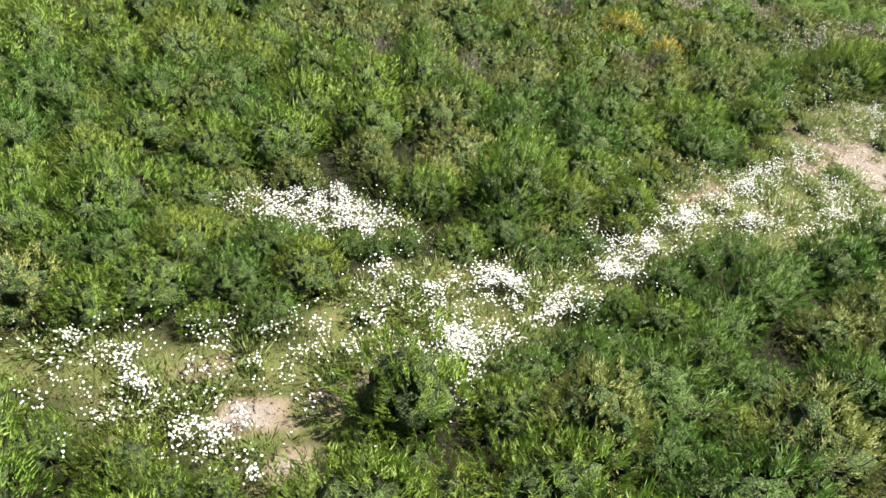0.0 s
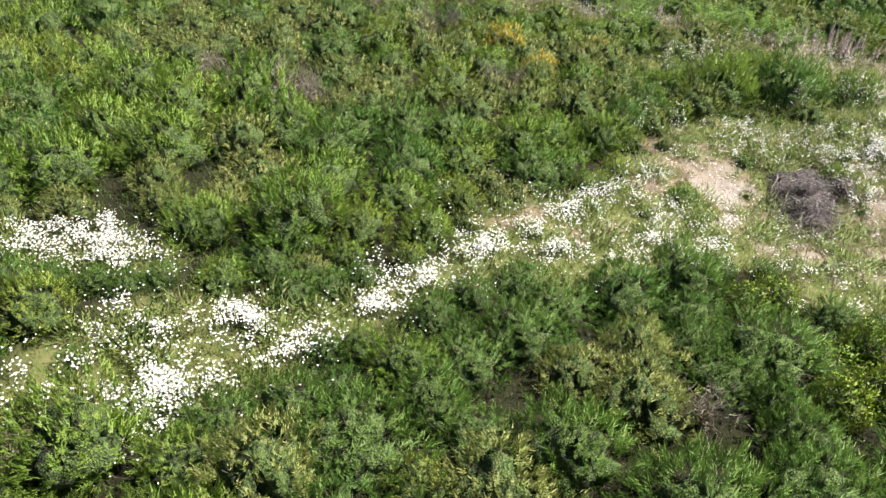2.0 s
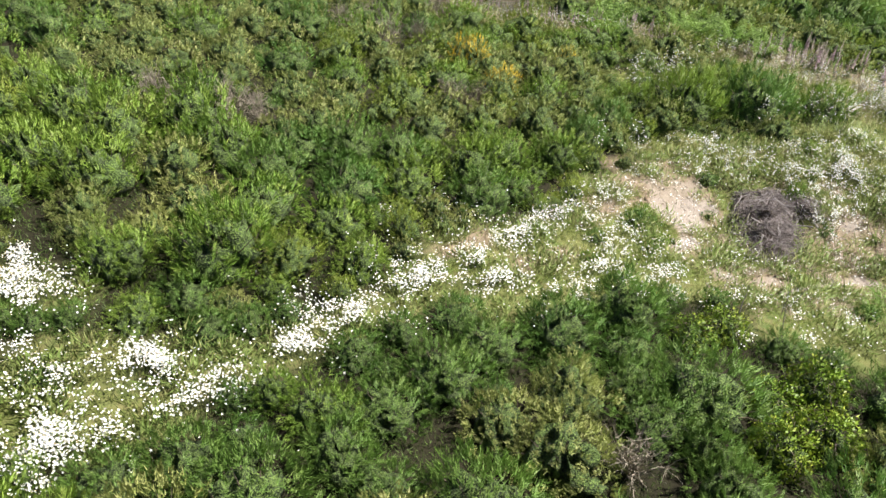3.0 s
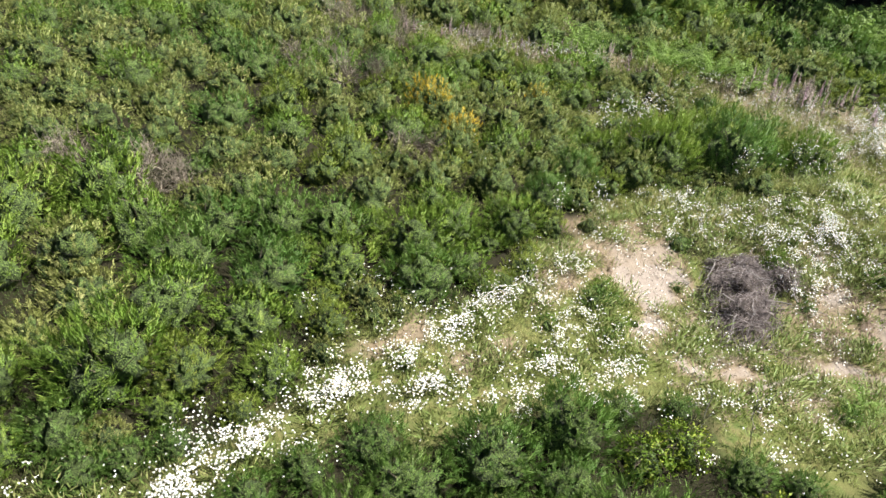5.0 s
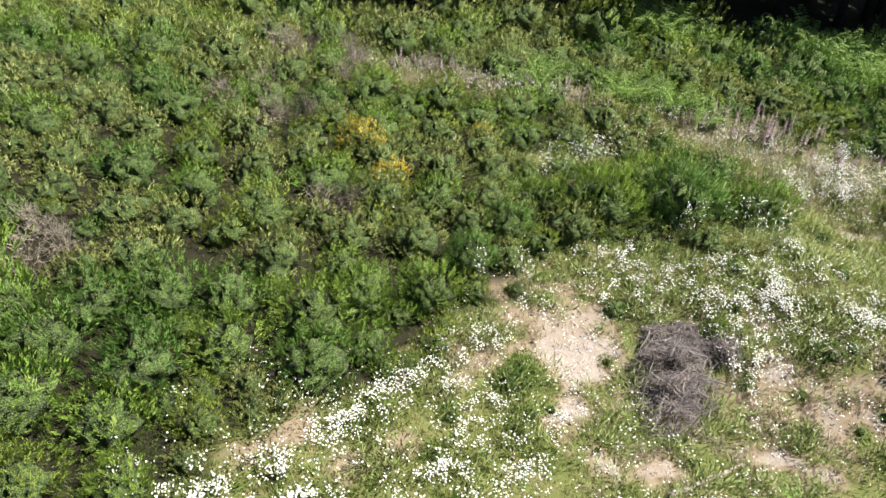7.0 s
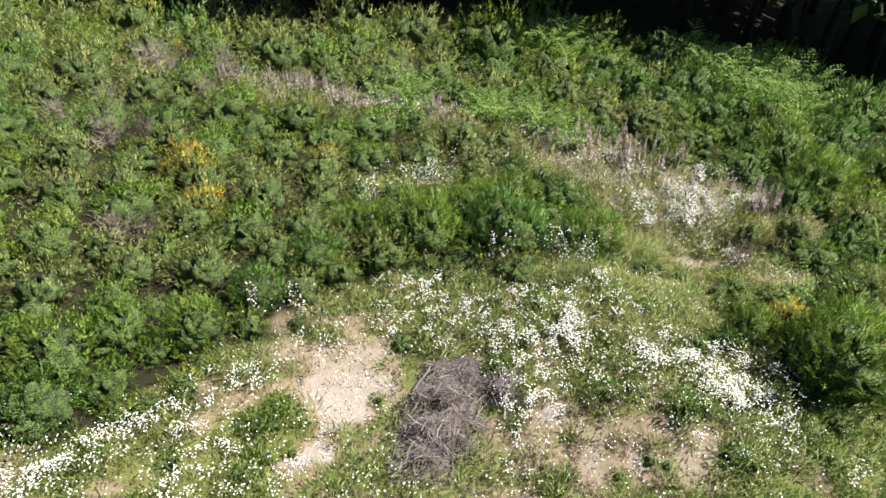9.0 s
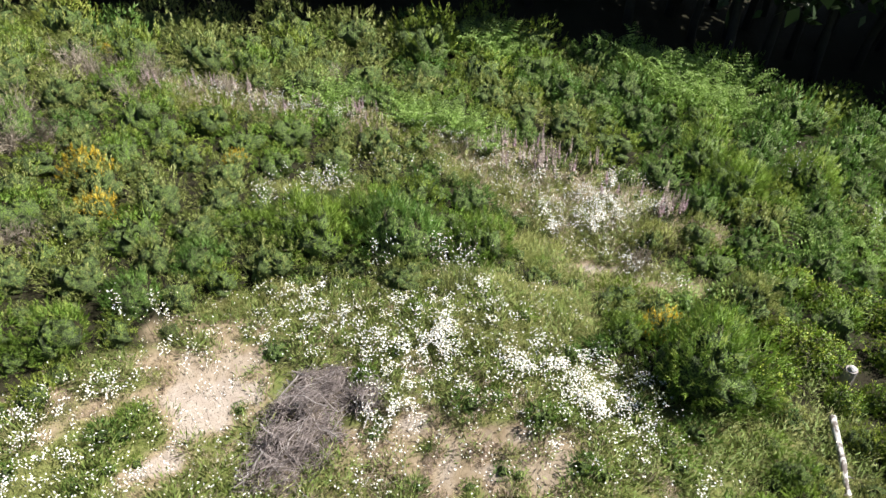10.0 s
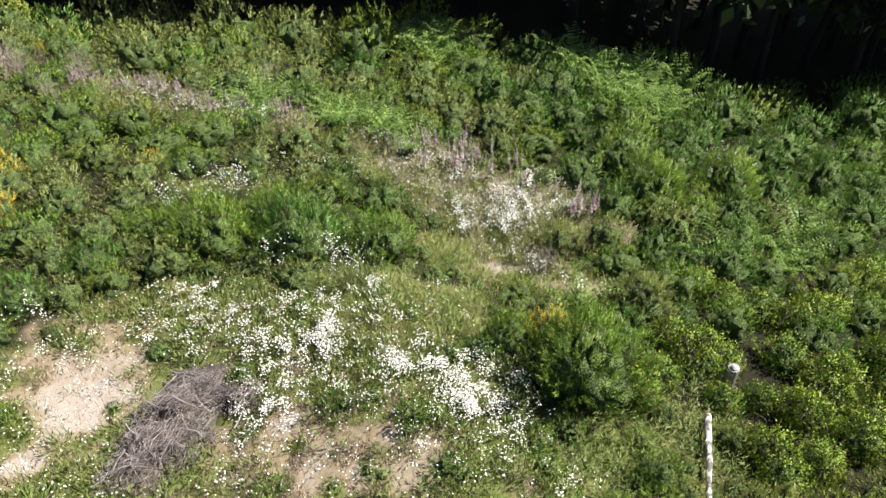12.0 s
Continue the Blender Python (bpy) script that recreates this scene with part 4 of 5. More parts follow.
# ---- ferns ----
def frond_mesh(name):
    """One arching frond with paired, toothed leaflets, along +x."""
    pieces, n = [], 12
    for i in range(n):
        s = (i + 0.6) / n
        c = np.array([0.85 * s, 0, 0.62 * np.sin(1.9 * s) * 0.75])
        length = 0.26 * (1 - s) ** 0.8 * min(1, 2.2 * s + 0.35) + 0.02
        for side in (-1, 1):
            m = 4
            t = (np.arange(m) + 0.5) / m
            P = c + np.stack([0.25 * length * t, side * length * t, -0.16 * length * t * t], 1)
            D = unit(np.tile([0.75, side * 0.65, -0.1], (m, 1)) + rng.normal(size=(m, 3)) * 0.1)
            w = length * 0.24 * (1.1 - t) + 0.012
            pieces.append(blades(P, D, w * 1.7, w * 1.0, 0.35 + 0.3 * s))
    s = np.linspace(0, 1, 6)
    pieces.append(tube(np.stack([0.85 * s, 0 * s, 0.465 * np.sin(1.9 * s)], 1), np.linspace(0.008, 0.002, 6), 3, 0.2, False))
    V, T, C = joined(pieces)
    return mesh_of(name, V, T, [M_FERN], tint=C)


FRONDS = [frond_mesh("fern_frond") for _ in range(3)]
fern = thing("bracken_fern", "pale green bracken fern with arching fronds", "fern", "bracken ferns")
for i in range(8):
    f = part("frond", FRONDS[i % 3], fern)
    f.matrix_basis = pose(0, 0, 0, rng.uniform(-12, 12), rng.uniform(-28, 8), 45 * i + rng.uniform(-15, 15)) @ Matrix.Scale(rng.uniform(0.75, 1.1), 4)
ferns = [(x, y) for x, y, r in FERN] + [(x + rng.uniform(-0.8, 0.8), y + rng.uniform(-0.8, 0.8)) for x, y, r in FERN[:21] * 2]
place(fern, [put(fern, x, y, rng.uniform(0, 6), (1.45 if y > 33 else 1.15 if y > 20 else 0.7) * rng.uniform(0.95, 1.35), rng.uniform(1.1, 1.5), -0.15 if y > 29 else 0.0) for x, y in ferns])


# ---- foxgloves ----
def foxglove(mat, tall, label):
    ob = thing("foxglove", label, "foxglove", "foxgloves on the bank")
    V, T, _ = tube(bent((0, 0, 0), (rng.normal() * 0.06, rng.normal() * 0.06, tall), 5, 0.02), np.linspace(0.012, 0.005, 5), 4)
    stem = part("stem", mesh_of("foxglove_stem", V, T, [M_STEM]), ob)
    n = 64
    s = np.linspace(0, 1, n)
    a = 2.4 * np.arange(n)
    P = np.stack([0 * s, 0 * s, tall * (0.45 + 0.55 * s)], 1)
    D = unit(np.stack([np.cos(a), np.sin(a), -0.45 + 0.9 * s], 1))
    V, T, C = blades(P, D, 0.075 * (1.15 - s) + 0.012, 0.045 * (1.1 - s) + 0.012, rng.uniform(0, 1, n))
    part("flower_spike", mesh_of("foxglove_spike", V, T, [mat], tint=C), stem)
    n = 12
    a = rng.uniform(0, 6.3, n)
    V, T, C = blades(np.stack([0 * a, 0 * a, rng.uniform(0.02, 0.4, n)], 1), unit(np.stack([np.cos(a), np.sin(a), rng.uniform(0.1, 0.8, n)], 1)), rng.uniform(0.15, 0.3, n), 0.08, 0.4)
    part("leaves", mesh_of("foxglove_leaves", V, T, [M_HERB], tint=C), stem)
    return ob


kinds = [foxglove(M_PURPLE, 1.25, "tall foxglove with faded purple-pink flower spike"), foxglove(M_SEED, 1.15, "tall foxglove gone to brownish seed"),
         foxglove(M_PURPLE, 1.0, "foxglove with faded pink flower spike"), foxglove(M_SEED, 1.3, "dry brown foxglove seed stalk")]
poses = [[] for _ in kinds]
along = np.array(FOX)
for c in range(46):
    s = rng.uniform(0, 4.5) if c < 19 else rng.uniform(5.2, len(along) - 1.001)
    j = int(s)
    middle = along[j] + (along[j + 1] - along[j]) * (s - j) + rng.normal(size=2) * (0.3, 0.6)
    for i in range(int(rng.integers(1, 8))):
        x, y = middle + rng.normal(size=2) * 0.28
        poses[int(rng.integers(4))].append(put(None, x, y, rng.uniform(0, 6), rng.uniform(0.5, 1.15), 1.0, 0.02, rng.normal() * 0.11))
for ob, p in zip(kinds, poses):
    place(ob, p)

# ---- grass and straw ----
def tufts(strips, count, blade, length, width, keep, pad=0.1):
    """Feet and directions of grass blades in tufts over strips."""
    x, y = [], []
    area = np.array([(math.dist(s[:2], s[2:4]) + 1.6 * s[4]) * 2 * s[4] for s in strips])
    for s, n in zip(strips, rng.multinomial(count, area / area.sum())):
        u, v = rng.uniform(-0.15, 1.15, n), rng.uniform(-1.1, 1.1, (2, n)) * (s[4] + pad)
        x.append(s[0] + (s[2] - s[0]) * u + v[0]), y.append(s[1] + (s[3] - s[1]) * u + v[1])
    x, y = np.concatenate(x), np.concatenate(y)
    ok = keep(x, y) > rng.uniform(0, 1, len(x))
    x, y = np.repeat(x[ok], blade), np.repeat(y[ok], blade)
    n = len(x)
    x, y = x + rng.normal(size=n) * 0.035, y + rng.normal(size=n) * 0.035
    P = np.stack([x, y, height(x, y) - 0.01], 1)
    D = unit(rng.normal(size=(n, 3)) * [0.5, 0.5, 0.1] + [0, 0, 0.75])
    scale = np.repeat(rng.uniform(0.6, 1.4, n // blade), blade)
    return P, D, rng.uniform(*length, n) * scale, rng.uniform(*width, n)


P, D, L, W = tufts(OPEN, 34000, 10, (0.05, 0.17), (0.007, 0.014), lambda x, y: (1 - 1.7 * soil_amount(x, y)) * (((x - PILE_X) / 1.3) ** 2 + ((y - PILE_Y) / 1.8) ** 2 > 0.8) * np.clip(0.75 + 0.5 * ripple(x, y, 0.8), 0.1, 1))
tint = np.clip(0.5 + 0.35 * ripple(P[:, 0], P[:, 1], 1.1, 2.0) + 0.5 * soil_amount(P[:, 0], P[:, 1]), 0, 1)
V, T, C = spikes(P, D, L, W, tint)
tagged(new("grass", mesh_of("grass", V, T, [M_GRASS], tint=C, smooth=True, normals=lit_from_above(V))), "short yellow-green grass and moss between daisies", "grass", kind="stuff")
SWARD = [(19.87, 20.32, 21.77, 20.76, 0.47), (18.98, 18.83, 20.68, 18.68, 0.4), (12.47, 19.83, 14.08, 20.78, 0.29), (16.83, 21.68, 19.23, 21.09, 0.18), (20.77, 23.88, 21.3, 22.99, 0.29), (14.84, 19.7, 15.71, 19.98, 0.25), (21.11, 19.68, 22.05, 19.07, 0.24), (15.93, 20.87, 18.13, 20.88, 0.22)]
P, D, L, W = tufts(SWARD, 7000, 12, (0.14, 0.34), (0.008, 0.015), lambda x, y: (soil_amount(x, y) < 0.4) * np.clip(0.8 + 0.5 * ripple(x, y, 0.6, 3.0), 0, 1))
D = unit(D + [-0.25, -0.2, 0])
V, T, C = spikes(P, D, L, W, np.clip(0.72 + 0.3 * ripple(P[:, 0], P[:, 1], 0.7) + 0.1 * rng.normal(size=len(P)), 0, 1))
tagged(new("tall_grass", mesh_of("tall_grass", V, T, [M_GRASS], tint=C, smooth=True, normals=lit_from_above(V))), "bent pale yellow-green tall grass beside the daisies", "grass", kind="stuff")
BANK = [(21.63, 23.45, 25.1, 22.17, 0.8), (7.8, 32.95, 14.41, 32.05, 0.75), (5.8, 34.24, 9.86, 33.88, 0.6), (1.21, 35.26, 3.79, 35.8, 0.9), (14.5, 31.93, 20.4, 29.63, 0.7), (20.4, 28.52, 24.68, 25.61, 1.4), (24.68, 26, 26.71, 24.72, 0.7), (15.53, 15.36, 18.99, 15.63, 1.2), (12.99, 15.35, 14.02, 13.81, 0.7), (13.68, 12.76, 17.61, 13.78, 0.9), (15.99, 17.71, 20, 16.43, 0.8), (10.03, 16.69, 12.99, 18.3, 0.6), (18, 15.26, 22.99, 15.16, 0.8)]
P, D, L, W = tufts(BANK, 19000, 9, (0.22, 0.6), (0.008, 0.016), lambda x, y: (soil_amount(x, y) < 0.55) * np.clip(0.5 + 1.2 * ripple(x, y, 0.7, 5.0), 0, 1))
low = P[:, 1] < 24
L = np.where(low, L * 0.35, L)
V, T, C = spikes(P, D, L, W, rng.uniform(0, 1, len(P)))
tagged(new("dry_grass", mesh_of("dry_grass", V, T, [M_STRAW], tint=C, smooth=True, normals=lit_from_above(V))), "pale pinkish dry grass on the foxglove bank", "dry grass", kind="stuff")
P, D, L, W = tufts(BANK[:7] + BANK_SLOPE, 9000, 9, (0.2, 0.55), (0.012, 0.022), lambda x, y: (soil_amount(x, y) < 0.4) * np.clip(0.7 + 0.5 * ripple(x, y, 0.7, 1.0), 0, 1))
V, T, C = spikes(P, D, L, W, np.clip(0.35 + 0.3 * ripple(P[:, 0], P[:, 1], 0.8), 0, 1))
tagged(new("bank_herbs", mesh_of("bank_herbs", V, T, [M_BROOM[2]], tint=C, smooth=True, normals=lit_from_above(V))), "grey-green herbs on the foxglove bank", "herbs", kind="stuff")
n = 3200
pieces = []
x, y = rng.uniform(-6.5, 36, 60 * n), rng.uniform(4, 24, 60 * n)
thicket = (x > 24.5) & (y > 13.8) & (y < 20) & (x < 28.3)
ok = ((gap(x, y, OPEN) < 0.15) & (ripple(x, y, 0.9, 7.0) > np.where((y > 18.3) | (x > 20), -0.3, 0.1)) & (soil_amount(x, y) < 0.6)) | (thicket & (ripple(x, y, 0.5, 7.0) > -0.3))
for a, b in list(zip(x[ok], y[ok]))[:n]:
    m = 22
    q = rng.normal(size=(m, 3)) * [0.1, 0.1, 0.05]
    s = rng.uniform(0.8, 1.7) * (1.0 if a < 24.5 else 0.85)
    P = np.array([a, b, float(height(a, b)) + 0.07 * s]) + q * s
    pieces.append(blades(P, unit(q * [4, 4, 2] + [0, 0, 0.6]), rng.uniform(0.08, 0.18, m) * s, rng.uniform(0.016, 0.03, m), np.clip(rng.uniform(0, 0.7) + rng.normal(size=m) * 0.1, 0, 1)))
strip = np.array(BANK_SLOPE[:6] + BANK[5:7])
for e in rng.choice(len(strip), 260, p=strip[:, 4] / strip[:, 4].sum()):
    u = rng.uniform(-0.05, 1.05)
    a, b = strip[e, :2] + (strip[e, 2:4] - strip[e, :2]) * u + rng.normal(size=2) * strip[e, 4] * 0.8
    m = 34
    q = rng.normal(size=(m, 3)) * [0.14, 0.14, 0.13]
    s = rng.uniform(0.7, 1.5)
    P = np.array([a, b, float(height(a, b)) + 0.2 * s]) + q * s
    pieces.append(blades(P, unit(q * [3, 3, 2] + [0, 0, 0.6]), rng.uniform(0.10, 0.22, m) * s, rng.uniform(0.02, 0.04, m), np.clip(rng.uniform(0.1, 0.8) + rng.normal(size=m) * 0.1, 0, 1)))
V, T, C = joined(pieces)
tagged(new("ground_herbs", mesh_of("ground_herbs", V, T, [M_HERBLEAF], tint=C, smooth=True, normals=lit_from_above(V))), "low leafy green herbs in the clearing", "herbs", kind="stuff")


pieces = []
x, y = rng.uniform(-5, 24, 30000), rng.uniform(4, 23, 30000)
ok = soil_amount(x, y) > 0.3
for a, b in list(zip(x[ok], y[ok]))[:700]:
    d = rng.normal(size=3) * [1, 1, 0.12]
    p = np.array([a, b, float(height(a, b)) + 0.012])
    pieces.append(tube(bent(p, p + unit(d) * rng.uniform(0.03, 0.14), 3, 0.1), [0.007, 0.006, 0.003], 3))
V, T, C = joined(pieces)
tagged(new("twig_litter", mesh_of("twig_litter", V, T, [M_BARK])), "dark twigs and bark scraps scattered on sandy soil", "litter", kind="stuff")


# ---- daisies ----
def daisies(name, strips, rise, label, per_metre=1080, patchy=0.0):
    x, y, h = [], [], []
    for s in strips:
        length = math.dist(s[:2], s[2:4])
        n = int(s[5] ** 0.8 * per_metre * (length * 2 * s[4] + 3.1 * s[4] ** 2)) + 3
        u = rng.uniform(0, 1, n)
        r = np.sqrt(rng.uniform(0, 1, n)) * (1.65 if s[5] < 0.75 else 1.25) * s[4] + 0.3 * rng.exponential(1, n) * (rng.random(n) < 0.35)
        a = rng.uniform(0, 6.3, n)
        px, py = s[0] + (s[2] - s[0]) * u + r * np.cos(a), s[1] + (s[3] - s[1]) * u + r * np.sin(a)
        px, py = px + 0.16 * ripple(px, py, 0.9, 3.0), py + 0.22 * ripple(px, py, 0.8, 8.0)
        ok = (((px - PILE_X) / 1.2) ** 2 + ((py - PILE_Y) / 1.7) ** 2 > 1) & (ripple(px, py, 0.28, 4.0) + 0.5 * ripple(px, py, 0.7, 1.0) + rng.normal(size=n) * 0.3 > (0.05 if s[5] < 0.8 else -0.5) + patchy)
        x.append(px[ok]), y.append(py[ok])
    x, y = np.concatenate(x), np.concatenate(y)
    n = len(x)
    g = height(x, y)
    h = rise * rng.uniform(0.55, 1.3, n)
    C = np.stack([x, y, g + h], 1)
    N = unit(rng.normal(size=(n, 3)) * 0.38 + [0.15, 0.05, 1])
    A = unit(np.cross(N, [0.3, 0.9, 0.1]))
    B = np.cross(N, A)
    R = rng.uniform(0.0125, 0.0215, n)
    k = 6
    ang = np.arange(k) * 2 * np.pi / k
    rad = np.where(np.arange(k) % 2, 0.86, 1.04)
    ring = C[:, None] + R[:, None, None] * rad[None, :, None] * (np.cos(ang)[None, :, None] * A[:, None] + np.sin(ang)[None, :, None] * B[:, None])
    four = np.arange(4) * np.pi / 2
    eye = C[:, None] + N[:, None] * 0.004 + R[:, None, None] * 0.34 * (np.cos(four)[None, :, None] * A[:, None] + np.sin(four)[None, :, None] * B[:, None])
    foot = np.stack([x + rng.normal(size=n) * 0.03, y + rng.normal(size=n) * 0.03, g - 0.01], 1)
    V = np.concatenate([C[:, None] - N[:, None] * 0.003, ring, C[:, None] + N[:, None] * 0.009, eye, foot[:, None], (foot + [0.006, 0.003, 0])[:, None]], 1)
    w = V.shape[1]
    T = [(0, 1 + j, 1 + (j + 1) % k) for j in range(k)] + [(k + 1, k + 2 + j, k + 2 + (j + 1) % 4) for j in range(4)] + [(w - 2, w - 1, 0)]
    M = [0] * k + [1] * 4 + [2]
    T = (w * np.arange(n)[:, None, None] + np.array(T)[None]).reshape(-1, 3)
    return tagged(new(name, mesh_of(name, V.reshape(-1, 3), T, [M_PETAL, M_EYE, M_STEM], np.tile(M, n))), label, "daisies", kind="stuff")


SCATTER = [s[:5] + (0.014,) for s in OPEN_TRACK + OPEN_GLADE + OPEN_BANK[:6]]
THICK = [q[:5] + (1.15 * q[5],) if q[0] < 3.2 else q for q in DAISIES_TRACK]
daisies("daisies", THICK + DAISIES_GLADE + SCATTER, 0.3, "white ox-eye daisies with yellow centres in drifts along the track")
BANK_DRIFT = [s[:5] + (0.12,) for s in BANK_SLOPE[:6]]
daisies("bank_daisies", [q[:5] + (1.4 * q[5],) for q in DAISIES_BANK] + BANK_DRIFT, 0.6, "pinkish-white daisies crowding the foxglove bank", 950, 0.0)
daisies("scrub_daisies", DAISIES_IN_SCRUB, 1.3, "white daisies rising between the broom shrubs", 1200)


# ---- brush pile ----
pile = thing("brush_pile", "heap of dead grey-purple branches and twigs on bare ground", "brush pile")


def heap(x, y):
    """The heap's height over the ground at an offset from its middle."""
    a = 0.55 - 0.6 * ((x - 0.28 * y + 0.2 * ripple(x, y, 0.7, 2.0)) / 1.0) ** 2 - 0.5 * (y / 1.85) ** 2
    b = 0.38 - ((x - 1.25) / 0.85) ** 2 - ((y - 0.85) / 0.6) ** 2
    return np.maximum(np.maximum(a, b) * (1 + 0.6 * ripple(x, y, 0.42)), -0.05)


def pile_branch():
    """A crooked branch and its four side twigs."""
    main = bent((-0.8, 0, 0), (0.8, 0, 0.05), 6, 0.06)
    V, T, _ = tube(main, np.linspace(0.022, 0.008, 6), 5)
    side = []
    for j in range(4):
        p = main[1 + j]
        v, t, _ = tube(bent(p, p + np.array([rng.uniform(0.1, 0.5), rng.normal() * 0.25, rng.normal() * 0.1]), 4, 0.08), np.linspace(0.009, 0.003, 4), 3)
        side.append(mesh_of("side_twig", v, t, [M_DEAD]))
    return mesh_of("pile_branch", V, T, [M_DEAD]), side


branch_meshes = [pile_branch() for i in range(6)]
count = 0
while count < 46:
    x, y = rng.uniform(-1.7, 2.1), rng.uniform(-2, 2)
    z = float(heap(x, y))
    if z < 0.1:
        continue
    me, side = branch_meshes[count % 6]
    b = part("branch", me, pile)
    b.matrix_basis = pose(x, y, float(height(PILE_X + x, PILE_Y + y) - height(PILE_X, PILE_Y)) + z * rng.uniform(0.6, 1.1), rng.uniform(-25, 25), rng.uniform(-22, 22), rng.uniform(0, 360)) @ Matrix.Scale(rng.uniform(0.35, 0.85), 4)
    for q in side:
        part("twig", q, b)
    count += 1
def on_pile(x, y):
    return height(PILE_X + x, PILE_Y + y) - height(PILE_X, PILE_Y)


# dark sheet below the twigs, added as the shade inside the heap
gx, gy = np.meshgrid(np.linspace(-1.9, 2.2, 34), np.linspace(-2.2, 2.2, 36))
cell = (np.arange(35)[:, None] * 34 + np.arange(33)).ravel()
V = np.stack([gx, gy, on_pile(gx, gy) + np.where(heap(gx, gy) > 0, heap(gx, gy) * 0.6, -0.3) + rng.uniform(-0.05, 0.05, gx.shape)], -1).reshape(-1, 3)
T = np.concatenate([np.stack([cell, cell + 1, cell + 35], 1), np.stack([cell, cell + 35, cell + 34], 1)])
part("packed_heart", mesh_of("pile_shade_sheet", V, T, [M_BARK]), pile, "dark twiggy sheet inside the heap, standing in for shade")
pieces, n = [], 0
while n < 190:
    x, y = rng.uniform(-1.7, 2.0), rng.uniform(-2.0, 2.0)
    z = float(heap(x, y))
    if z < 0.06:
        continue
    way = unit(rng.normal(size=3) * [1, 1, 0.3])
    way = unit(way + np.array([0.5, 0.8, 0]) * np.sign(way[0])) if rng.random() < 0.3 else way
    bow = rng.normal(size=3) * [0.5, 0.5, 0.25]
    for j in range(int(rng.integers(5, 15))):
        p = np.array([x, y, 0.0]) + rng.normal(size=3) * [0.10, 0.10, 0]
        q = max(float(heap(p[0], p[1])), 0.0)
        p[2] = float(on_pile(p[0], p[1])) + q * rng.uniform(0.62, 1.08) + 0.02
        d = unit(way + rng.normal(size=3) * 0.13)
        length = rng.uniform(0.3, 0.8)
        s = np.linspace(-0.5, 0.5, 5)[:, None]
        line = p + d * length * s + bow * length * (0.25 - s * s) * 1.6
        line[:, 2] = np.maximum(line[:, 2], on_pile(line[:, 0], line[:, 1]) + 0.01)
        pieces.append(tube(line, np.array([0.010, 0.010, 0.008, 0.006, 0.003]) * rng.uniform(0.5, 1.0), 3, caps=False))
    n += 1
V, T, _ = joined(pieces)
tagged(part("twig_tangle", mesh_of("pile_twigs", V, T, [M_DEADTWIG]), pile, "tangle of thin grey-brown twigs"), kind="stuff")
pile.matrix_basis = Matrix.Translation((PILE_X, PILE_Y, float(height(PILE_X, PILE_Y))))


# ---- logs, stone, stalks ----
def log(name, label, a, b, r, mat, lift):
    ob = thing(name, label, "log")
    s = np.linspace(0, 1, 12)
    x, y = a[0] + (b[0] - a[0]) * s, a[1] + (b[1] - a[1]) * s
    base = np.array([a[0], a[1], float(height(*a))])
    path = np.stack([x, y, height(x, y) + lift + r * 0.8], 1) - base + rng.normal(size=(12, 3)) * 0.006
    V, T, _ = tube(path, r * (1.05 - 0.35 * s) * (1 + 0.12 * rng.normal(size=12)), 10)
    trunk = part("trunk", mesh_of(name, V, T, [mat], smooth=True), ob)
    for q in (3, 7, 9):
        e = path[q] + unit(rng.normal(size=3) + [0, 0, 0.8]) * r * 2.4
        V, T, _ = tube(bent(path[q], e, 3, 0.05), [r * 0.3, r * 0.22, r * 0.12], 5)
        part("branch_stub", mesh_of("branch_stub", V, T, [mat]), trunk)
    ob.matrix_basis = Matrix.Translation(base)


log("fallen_log", "short bleached pale fallen log on sandy ground", (13.81, 12.86), (15.77, 13.93), 0.058, M_LOG, 0.0)
log("birch_log", "white birch trunk with dark bark scars lying in brambles", (27.43, 16.81), (26.6, 14.2), 0.085, M_BIRCH, 0.2)
bm = bmesh.new()
bmesh.ops.create_icosphere(bm, subdivisions=3, radius=0.095)
for v in bm.verts:
    v.co *= 1 + 0.28 * noise.noise(v.co * 9) + 0.1 * noise.noise(v.co * 23)
    v.co.z *= 0.7
me = bpy.data.meshes.new("stone")
bm.to_mesh(me)
bm.free()
me.materials.append(M_STONE)
tagged(new("stone", me), "pale grey-white stone on a stump among brambles", "stone").location = (28.48, 18.17, float(height(28.48, 18.17)) + 0.69)
V, T, _ = tube(np.array([[0, 0, -0.1], [0.01, 0, 0.15], [0, 0.01, 0.66]]), [0.2, 0.16, 0.15], 9)
stump = thing("stump", "low weathered grey stump under a pale stone", "stump")
part("trunk", mesh_of("stump_trunk", V, T, [M_DEAD]), stump)
stump.matrix_basis = Matrix.Translation((28.48, 18.17, float(height(28.48, 18.17))))

V, T, _ = joined([tube(bent((0, 0, 0), (0.12, 0.05, 0.75), 4, 0.04), [0.013, 0.012, 0.009, 0.006], 4)] + [tube(bent((0.06, 0.03, 0.4 + 0.1 * i), (0.1 + 0.05 * i, 0.1 - 0.06 * i, 0.55 + 0.1 * i), 3, 0.05), [0.005, 0.004, 0.003], 3) for i in range(3)])
stalk = thing("dead_stalk", "dry grey dead stalk standing in the clearing", "stalk", "dead stalks")
part("stem", mesh_of("dead_stalk", V, T, [M_DEAD]), stalk)
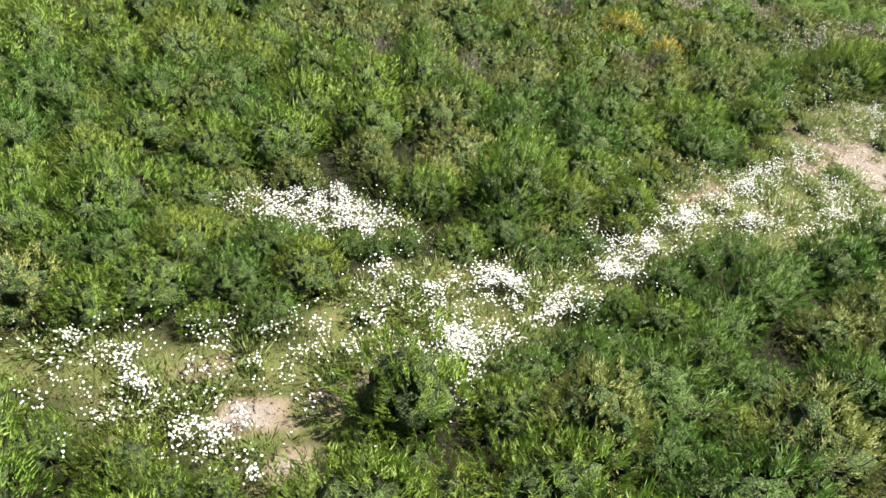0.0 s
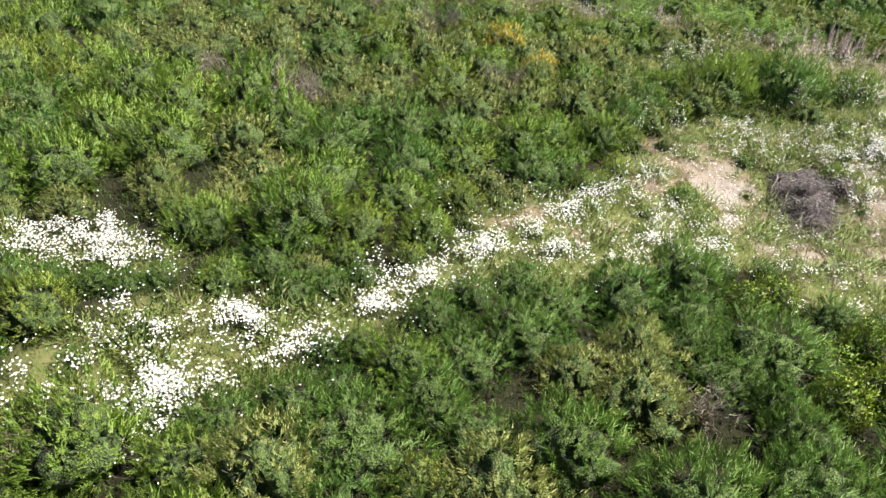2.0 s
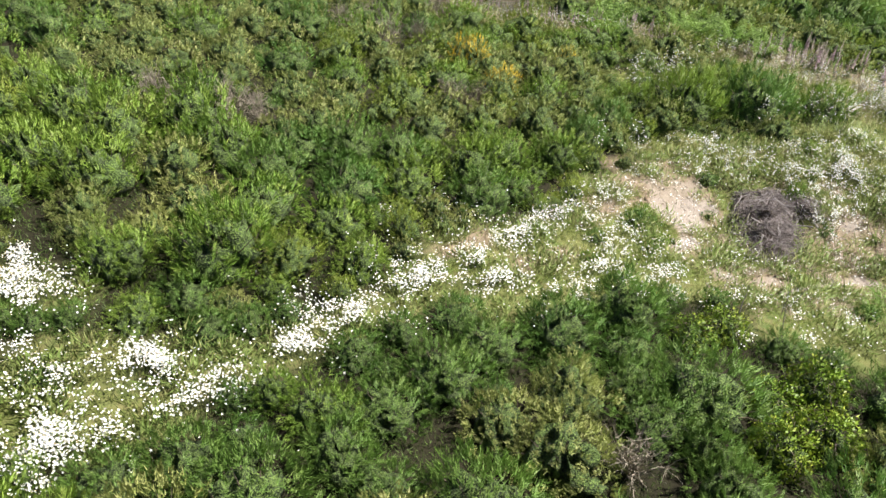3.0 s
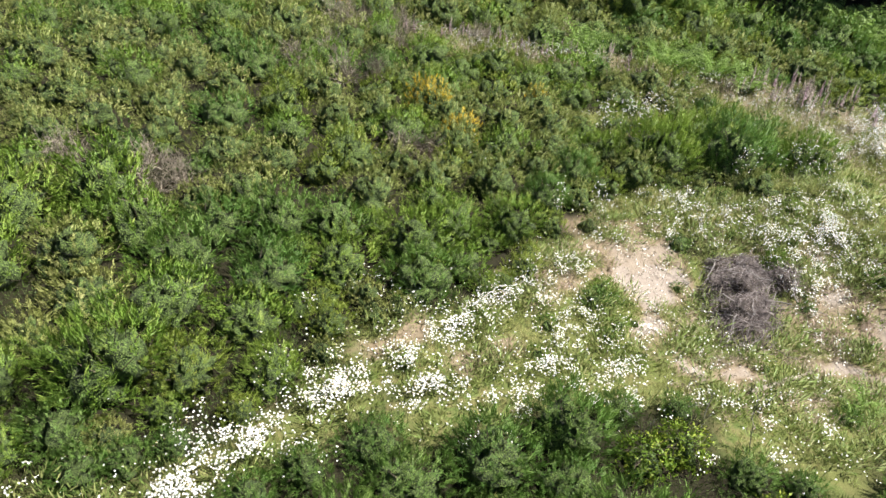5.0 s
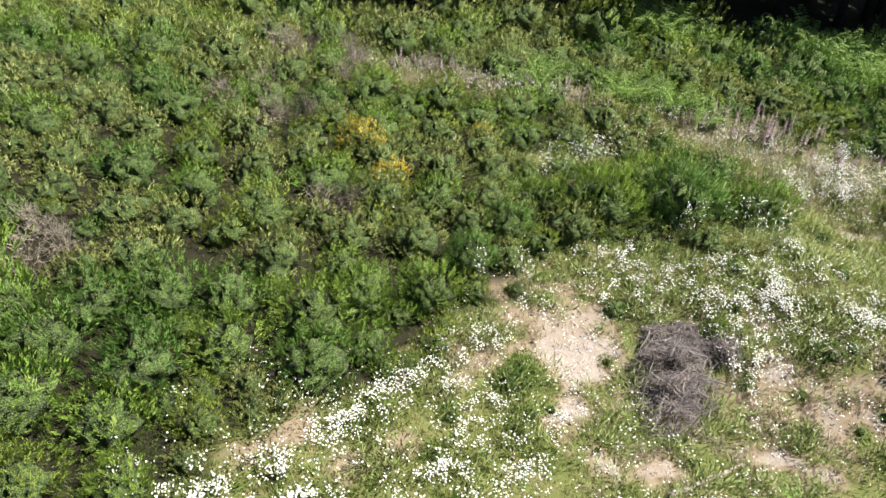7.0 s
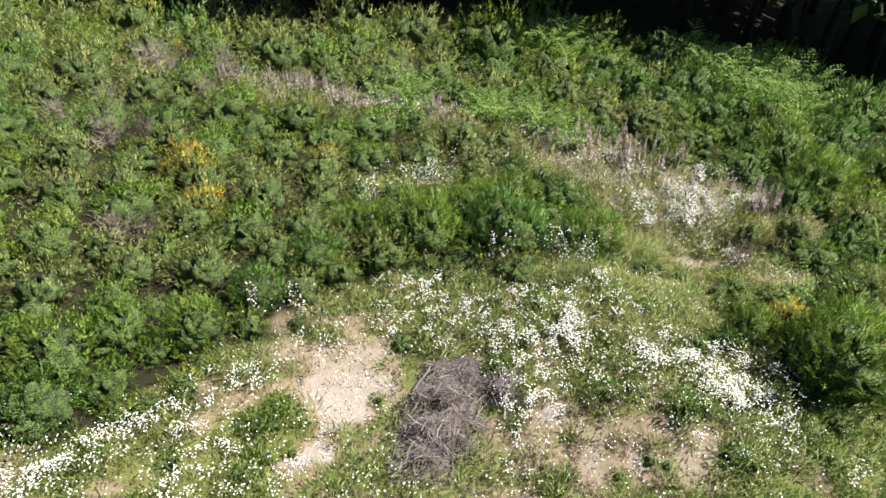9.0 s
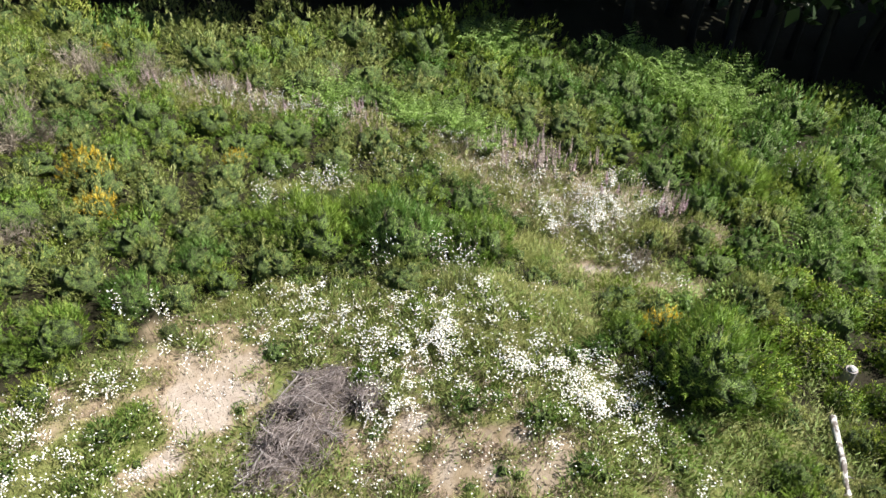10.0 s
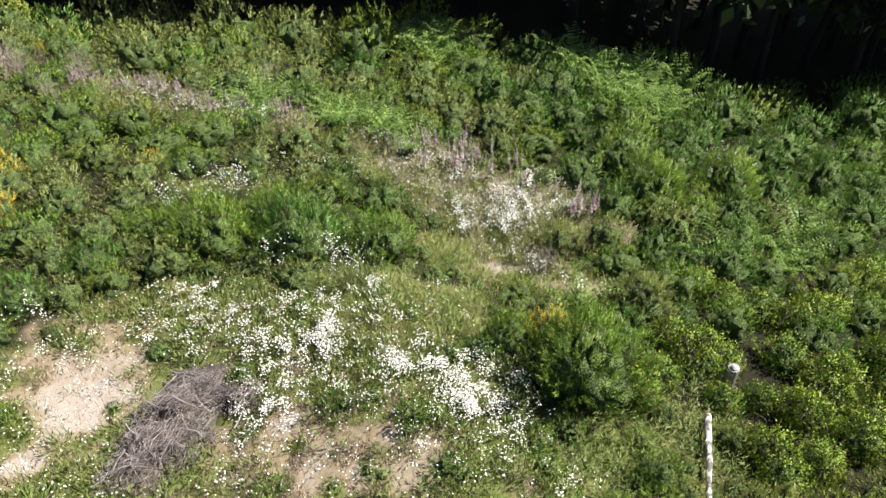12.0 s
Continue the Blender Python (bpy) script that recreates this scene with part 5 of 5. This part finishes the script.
place(stalk, [put(stalk, 12.6 + rng.normal() * 1.0, 12.1 + rng.normal() * 0.4, rng.uniform(0, 6), rng.uniform(0.5, 1.0), 1.0, 0.02, rng.normal() * 0.3) for i in range(16)]
      + [put(stalk, 16.8 + rng.normal() * 0.8, 14.6 + rng.normal() * 0.8, rng.uniform(0, 6), rng.uniform(0.5, 0.8), 1.0, -0.03, rng.choice([-1.2, 1.2])) for i in range(9)])


# ---- forest ----
def tree(tall, spread, leaves):
    ob = thing("forest_tree", "tall dark green forest-edge tree, colours deepened for its shade", "tree", "forest trees")
    trunk = bent((0, 0, -0.2), (rng.normal() * 0.3, rng.normal() * 0.3, tall * 0.92), 7, 0.012)
    V, T, _ = tube(trunk, np.linspace(0.24, 0.04, 7), 8)
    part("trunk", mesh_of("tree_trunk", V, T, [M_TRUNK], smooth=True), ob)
    limbs, crown = [], []
    for i in range(30):
        z = tall * (0.36 + 0.60 * (i / 30) ** 0.9)
        az = 2.4 * i
        reach = spread * (1.05 - (z / tall) ** 1.6) * rng.uniform(0.75, 1.15) + 0.4
        a = np.array([np.interp(z, trunk[:, 2], trunk[:, 0]), np.interp(z, trunk[:, 2], trunk[:, 1]), z])
        b = a + np.array([np.cos(az) * reach, np.sin(az) * reach, rng.uniform(-0.1, 0.25) * reach])
        limbs.append(tube(bent(a, b, 4, 0.05), [0.06, 0.045, 0.03, 0.01], 3, caps=False))
        n = leaves // 30
        s = rng.uniform(0.2, 1.05, n)
        P = a + (b - a) * s[:, None] + rng.normal(size=(n, 3)) * [0.45, 0.45, 0.38]
        crown.append(blades(P, unit(rng.normal(size=(n, 3)) + unit(b - a) * 0.7), rng.uniform(0.5, 0.85, n), rng.uniform(0.32, 0.5, n), rng.beta(2, 3)))
    V, T, _ = joined(limbs)
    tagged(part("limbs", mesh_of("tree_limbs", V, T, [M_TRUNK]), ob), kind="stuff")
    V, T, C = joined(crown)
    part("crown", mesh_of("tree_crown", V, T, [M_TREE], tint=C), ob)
    return ob


trees = [tree(10.5, 2.8, 540), tree(9.5, 2.7, 510), tree(12, 3.0, 600)]
poses = [[], [], []]
EDGE = [(-40, 46.8), (-3, 46.5), (10, 46.2), (19, 46.2), (27, 44.6), (34, 41.8), (44, 41.3), (70, 45)]
spots = []
ex, ey = zip(*EDGE)
for _ in range(6000):
    x = rng.uniform(-18, 62)
    y = float(np.interp(x, ex, ey)) + rng.uniform(0, 14)
    if any((x - a) ** 2 + (y - b) ** 2 < 2.6 ** 2 for a, b in spots):
        continue
    spots.append((x, y))
for x, y in spots[:150]:
    poses[int(rng.integers(3))].append(put(None, x, y, rng.uniform(0, 6), rng.uniform(1.1, 1.4)))
for ob, p in zip(trees, poses):
    place(ob, p)
